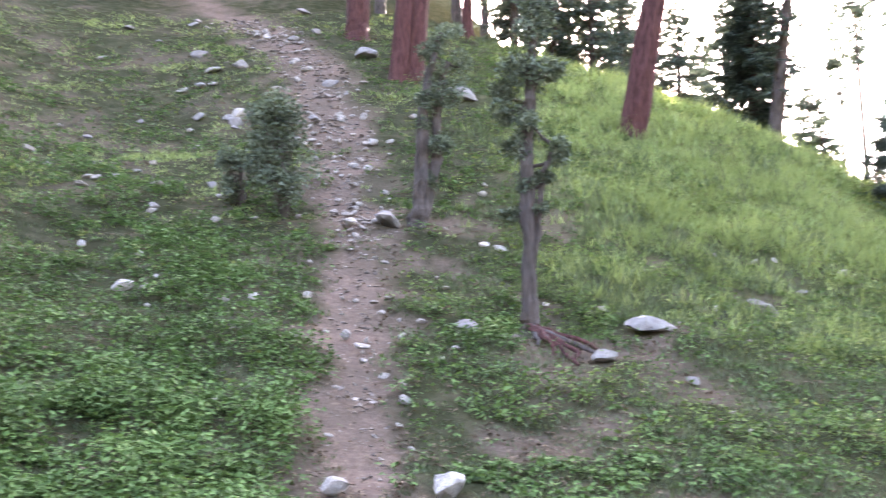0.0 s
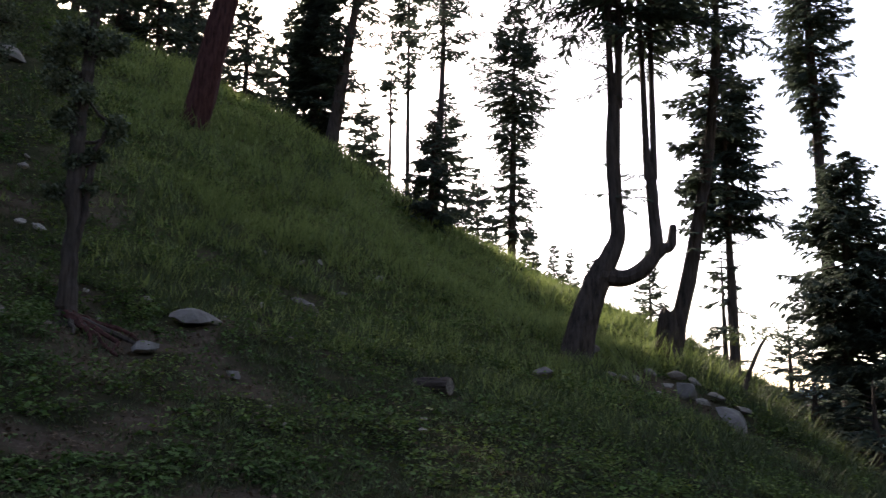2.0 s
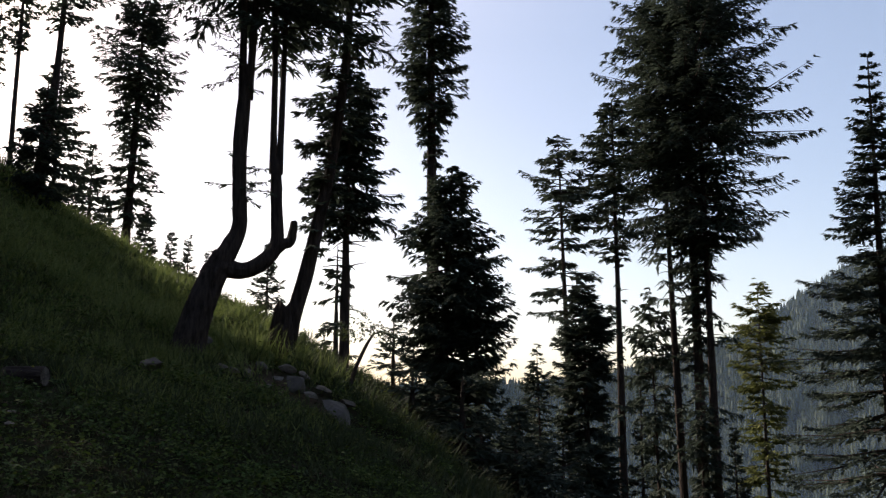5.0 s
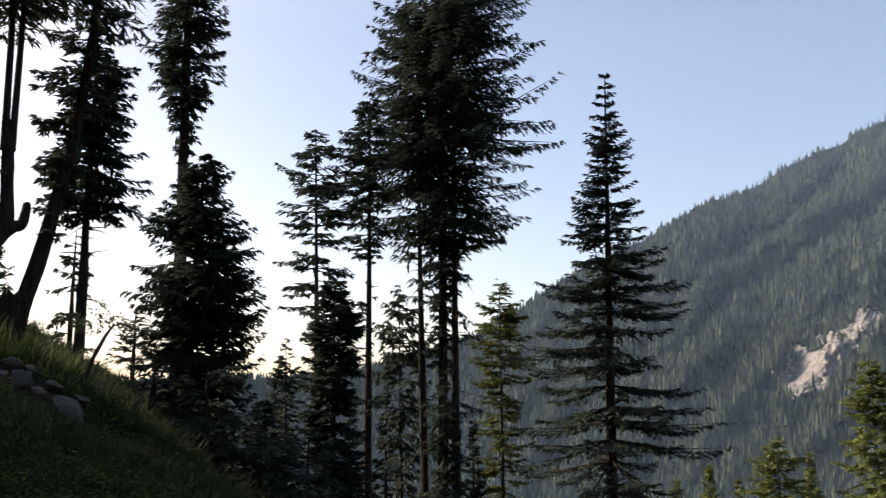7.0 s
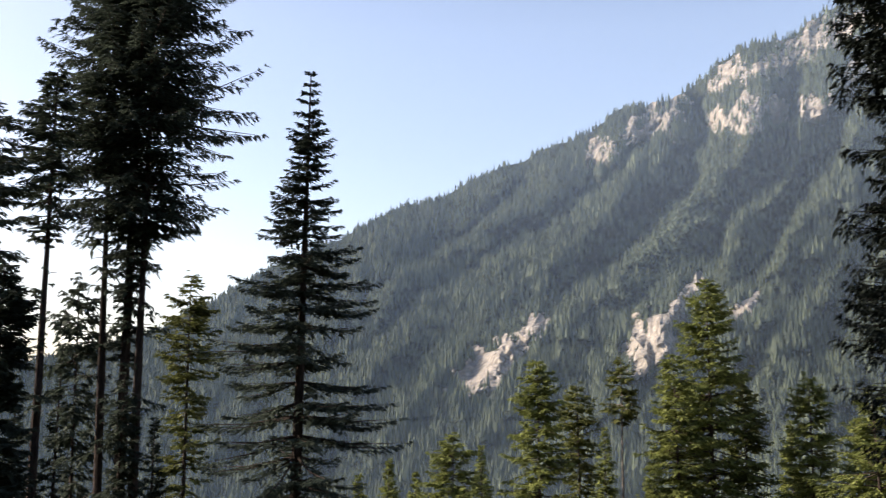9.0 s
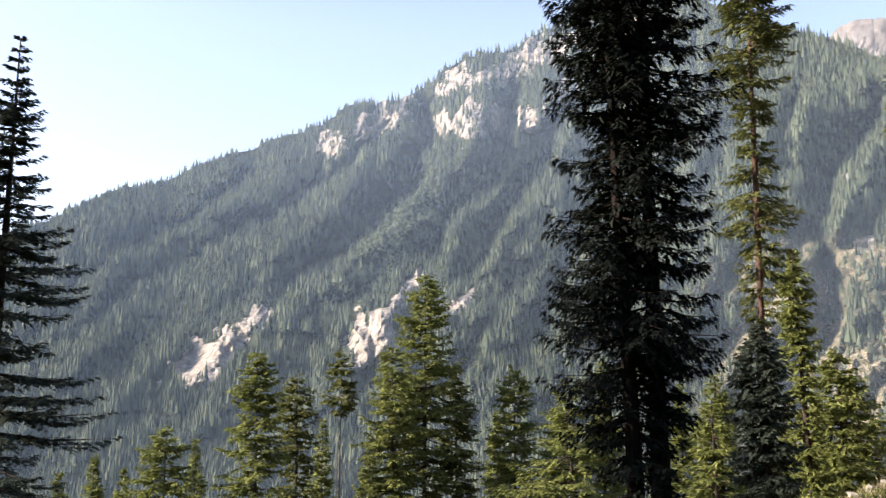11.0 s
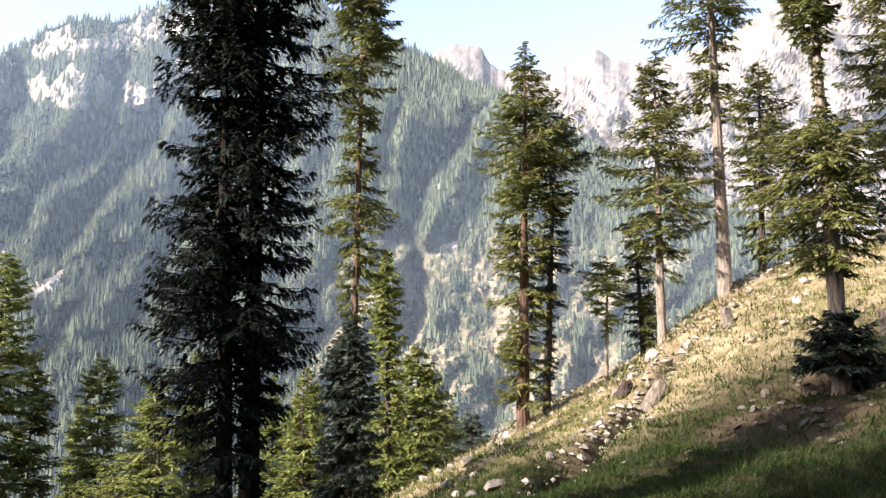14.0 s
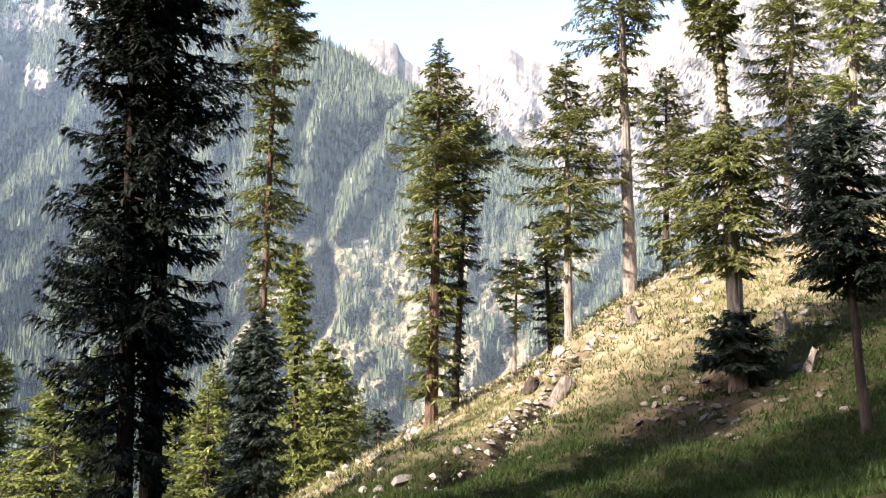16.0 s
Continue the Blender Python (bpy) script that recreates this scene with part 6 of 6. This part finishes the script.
az, r, x, y = scatter(rng, 15000, -3, 52, 9, 42)
keep = free(x, y) & (rng.random(len(az)) < np.clip(2.4 * cover(x * 1.6, y * 1.6, 107) - 0.75, 0, 1) * np.clip((az - 1) / 6, 0.2, 1) * np.clip((r - 8) / 8, 0.15, 1)) & (bare_mask(az, r, x, y) < 0.3)
az, r, x, y = az[keep], r[keep], x[keep], y[keep]
sow("hillside_herbs", herb_leaves(rng, az, r, x, y, 10, rng.uniform(0.1, 0.34, len(az)), 0.034), HILL_HERB, "leafy vivid green herbs in clumps among the grass", "herbs")

az, r, x, y = scatter(rng, 6000, -28, 49, 10, 44)
keep = (rng.random(len(az)) < np.clip((az + 8) / 22, 0.15, 1) * np.clip((r - 13) / 9, 0.06, 1) * (0.2 + cover(x, y, 97))) & (bare_mask(az, r, x, y) < 0.25)
az, r, x, y = az[keep], r[keep], x[keep], y[keep]
sow("tall_herbs", herb_leaves(rng, az, r, x, y, 9, rng.uniform(0.12, 0.42, len(az)), 0.04), LIGHT_HERB, "tall yellow-green herbs along the hill's edge", "herbs")

az, r, x, y = scatter(rng, 17000, -28, 50, 6.3, 40)
keep = rng.random(len(az)) < np.where(bare_mask(az, r, x, y) > 0.8, 0.2, np.clip(bare_mask(az, r, x, y), 0.33, 0.7))
az, r, x, y = az[keep], r[keep], x[keep], y[keep]
sow("leaf_litter", herb_leaves(rng, az, r, x, y, 4, np.full(len(az), 0.02), 0.03), LITTER, "brown fallen leaves and twigs on the bare earth", "leaf litter")

az, r, x, y = scatter(rng, 20000, 118, 162, 15, 45)
dry = dry_sun_mask(az, r) * (0.8 + 0.5 * fbm(x * 0.35, y * 0.35, 99, 3))
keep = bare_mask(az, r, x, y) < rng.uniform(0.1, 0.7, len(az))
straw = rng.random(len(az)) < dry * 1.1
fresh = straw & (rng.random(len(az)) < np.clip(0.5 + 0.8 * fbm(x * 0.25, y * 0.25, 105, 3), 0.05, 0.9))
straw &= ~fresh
# beyond the mask the grass is darkened in colour for the slope's shade
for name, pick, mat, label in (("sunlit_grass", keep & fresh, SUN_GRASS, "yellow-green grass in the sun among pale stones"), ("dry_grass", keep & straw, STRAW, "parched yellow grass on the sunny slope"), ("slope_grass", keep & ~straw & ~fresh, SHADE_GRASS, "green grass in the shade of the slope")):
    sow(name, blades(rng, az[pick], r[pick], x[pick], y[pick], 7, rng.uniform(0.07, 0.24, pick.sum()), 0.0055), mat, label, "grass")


def chips(rng, name, az, r, size, mat, label, category, rise=0.0):
    """Small angular pieces of stone lying on the ground."""
    n = len(az)
    x, y = r * np.sin(np.radians(az)), r * np.cos(np.radians(az))
    c = np.stack([x, y, ground_at(az, r) + rise + 0.2 * size], 1)
    dirs = np.array([(1, 0, 0), (0, 1, 0), (-1, 0, 0), (0, -1, 0), (0, 0, 0.6), (0, 0, -0.6)], float)
    V = c[:, None] + dirs[None] * size[:, None, None] * rng.uniform(0.6, 1.4, (n, 6, 1)) + rng.normal(0, 0.15, (n, 6, 3)) * size[:, None, None]
    f = np.array([(0, 1, 4), (1, 2, 4), (2, 3, 4), (3, 0, 4), (1, 0, 5), (2, 1, 5), (3, 2, 5), (0, 3, 5)])
    sow(name, (V.reshape(-1, 3), (np.arange(n)[:, None, None] * 6 + f[None]).reshape(-1, 3)), mat, label, category)


def gravel():
    """Grit and chips of stone strewn along the footpath, too many to count."""
    rng = np.random.default_rng(71)
    n = 3200
    u = rng.random(n)
    r = np.where(u < 0.2, 7 + 10 * u / 0.2, 17 * (44 / 17) ** ((u - 0.2) / 0.8))
    tr = np.array(TRAIL)
    az = np.interp(r, tr[:, 1], tr[:, 0]) + np.degrees(rng.normal(0, 0.42, n) * np.interp(r, tr[:, 1], tr[:, 2]) / r)
    chips(rng, "gravel", az, r, rng.uniform(0.35, 1.3, n) ** 2 * (0.006 + 0.0015 * r), GRIT, "pale grit and stone chips on the footpath", "gravel", -0.05)


def rubble():
    """Broken pale stone along the open edge of the sunny slope and down its furrow, too many to count."""
    rng = np.random.default_rng(73)
    az, r = rng.uniform(122, 156, 2600), rng.uniform(30, 48, 2600)
    keep = rng.random(2600) < np.exp(-((r - 42) / 5) ** 2) * np.clip(1.25 - np.abs(az - 135) / 22, 0.15, 1)
    line = np.array(FURROW)
    t = rng.uniform(0, len(line) - 1, 420)
    fa = np.interp(t, np.arange(len(line)), line[:, 0]) + rng.normal(0.5, 0.9, 420)
    fr = np.interp(t, np.arange(len(line)), line[:, 1]) + rng.normal(0.6, 0.8, 420)
    az, r = np.concatenate([az[keep], fa]), np.concatenate([r[keep], fr])
    chips(rng, "rubble", az, r, rng.uniform(0.35, 1.2, len(az)) ** 2 * 0.13, SLOPE_STONE, "broken pale stone strewn along the sunny slope", "rubble")


GRIT = leaves("grit", (0.045, 0.036, 0.029), (0.19, 0.16, 0.135), 0.0)
gravel()
rubble()


# ---------------------------------------------------------------- sheet painted as haze in the valley
def build_haze():
    """A half-clear bluish sheet that paints haze along the far side of the valley, rising away from the viewer."""
    lean = 30.0
    az, el = np.arange(39, 178, 1.0), np.concatenate([np.linspace(-16, 20, 20), np.linspace(21, 27.5, 14)])
    A, E = np.meshgrid(az, el, indexing="ij")
    A, E = A.ravel(), E.ravel()
    r0, z0 = 150.0, 150 * math.tan(radians(-16))
    r = (r0 * math.tan(radians(lean)) - z0) / (math.tan(radians(lean)) - np.tan(np.radians(E)))
    n, k = len(az), len(el)
    i, j = np.meshgrid(np.arange(n - 1), np.arange(k - 1), indexing="ij")
    i, j = i.ravel(), j.ravel()
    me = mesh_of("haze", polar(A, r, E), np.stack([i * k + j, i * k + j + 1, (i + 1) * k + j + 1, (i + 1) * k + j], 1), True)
    # more tint on the left and high up, to paint the brighter haze there
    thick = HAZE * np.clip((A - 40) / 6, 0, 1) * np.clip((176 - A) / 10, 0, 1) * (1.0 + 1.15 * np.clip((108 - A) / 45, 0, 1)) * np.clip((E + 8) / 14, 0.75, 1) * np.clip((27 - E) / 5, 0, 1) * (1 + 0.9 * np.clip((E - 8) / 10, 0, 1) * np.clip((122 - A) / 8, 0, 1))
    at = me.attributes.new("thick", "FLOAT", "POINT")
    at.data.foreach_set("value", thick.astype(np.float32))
    m = bpy.data.materials.new("haze tint")
    m.use_nodes = True
    t = m.node_tree
    t.nodes.remove(t.nodes["Principled BSDF"])
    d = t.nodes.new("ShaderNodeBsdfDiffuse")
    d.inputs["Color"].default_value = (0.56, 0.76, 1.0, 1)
    clear = t.nodes.new("ShaderNodeBsdfTransparent")
    ms = t.nodes.new("ShaderNodeMixShader")
    a = t.nodes.new("ShaderNodeAttribute")
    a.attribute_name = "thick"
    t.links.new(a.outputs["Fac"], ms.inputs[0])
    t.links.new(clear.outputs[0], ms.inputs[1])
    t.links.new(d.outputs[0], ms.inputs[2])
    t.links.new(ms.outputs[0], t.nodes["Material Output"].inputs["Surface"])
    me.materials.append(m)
    tagged(new("haze", me), "thin pale sheet painted as haze across the valley", "haze", kind="structure")


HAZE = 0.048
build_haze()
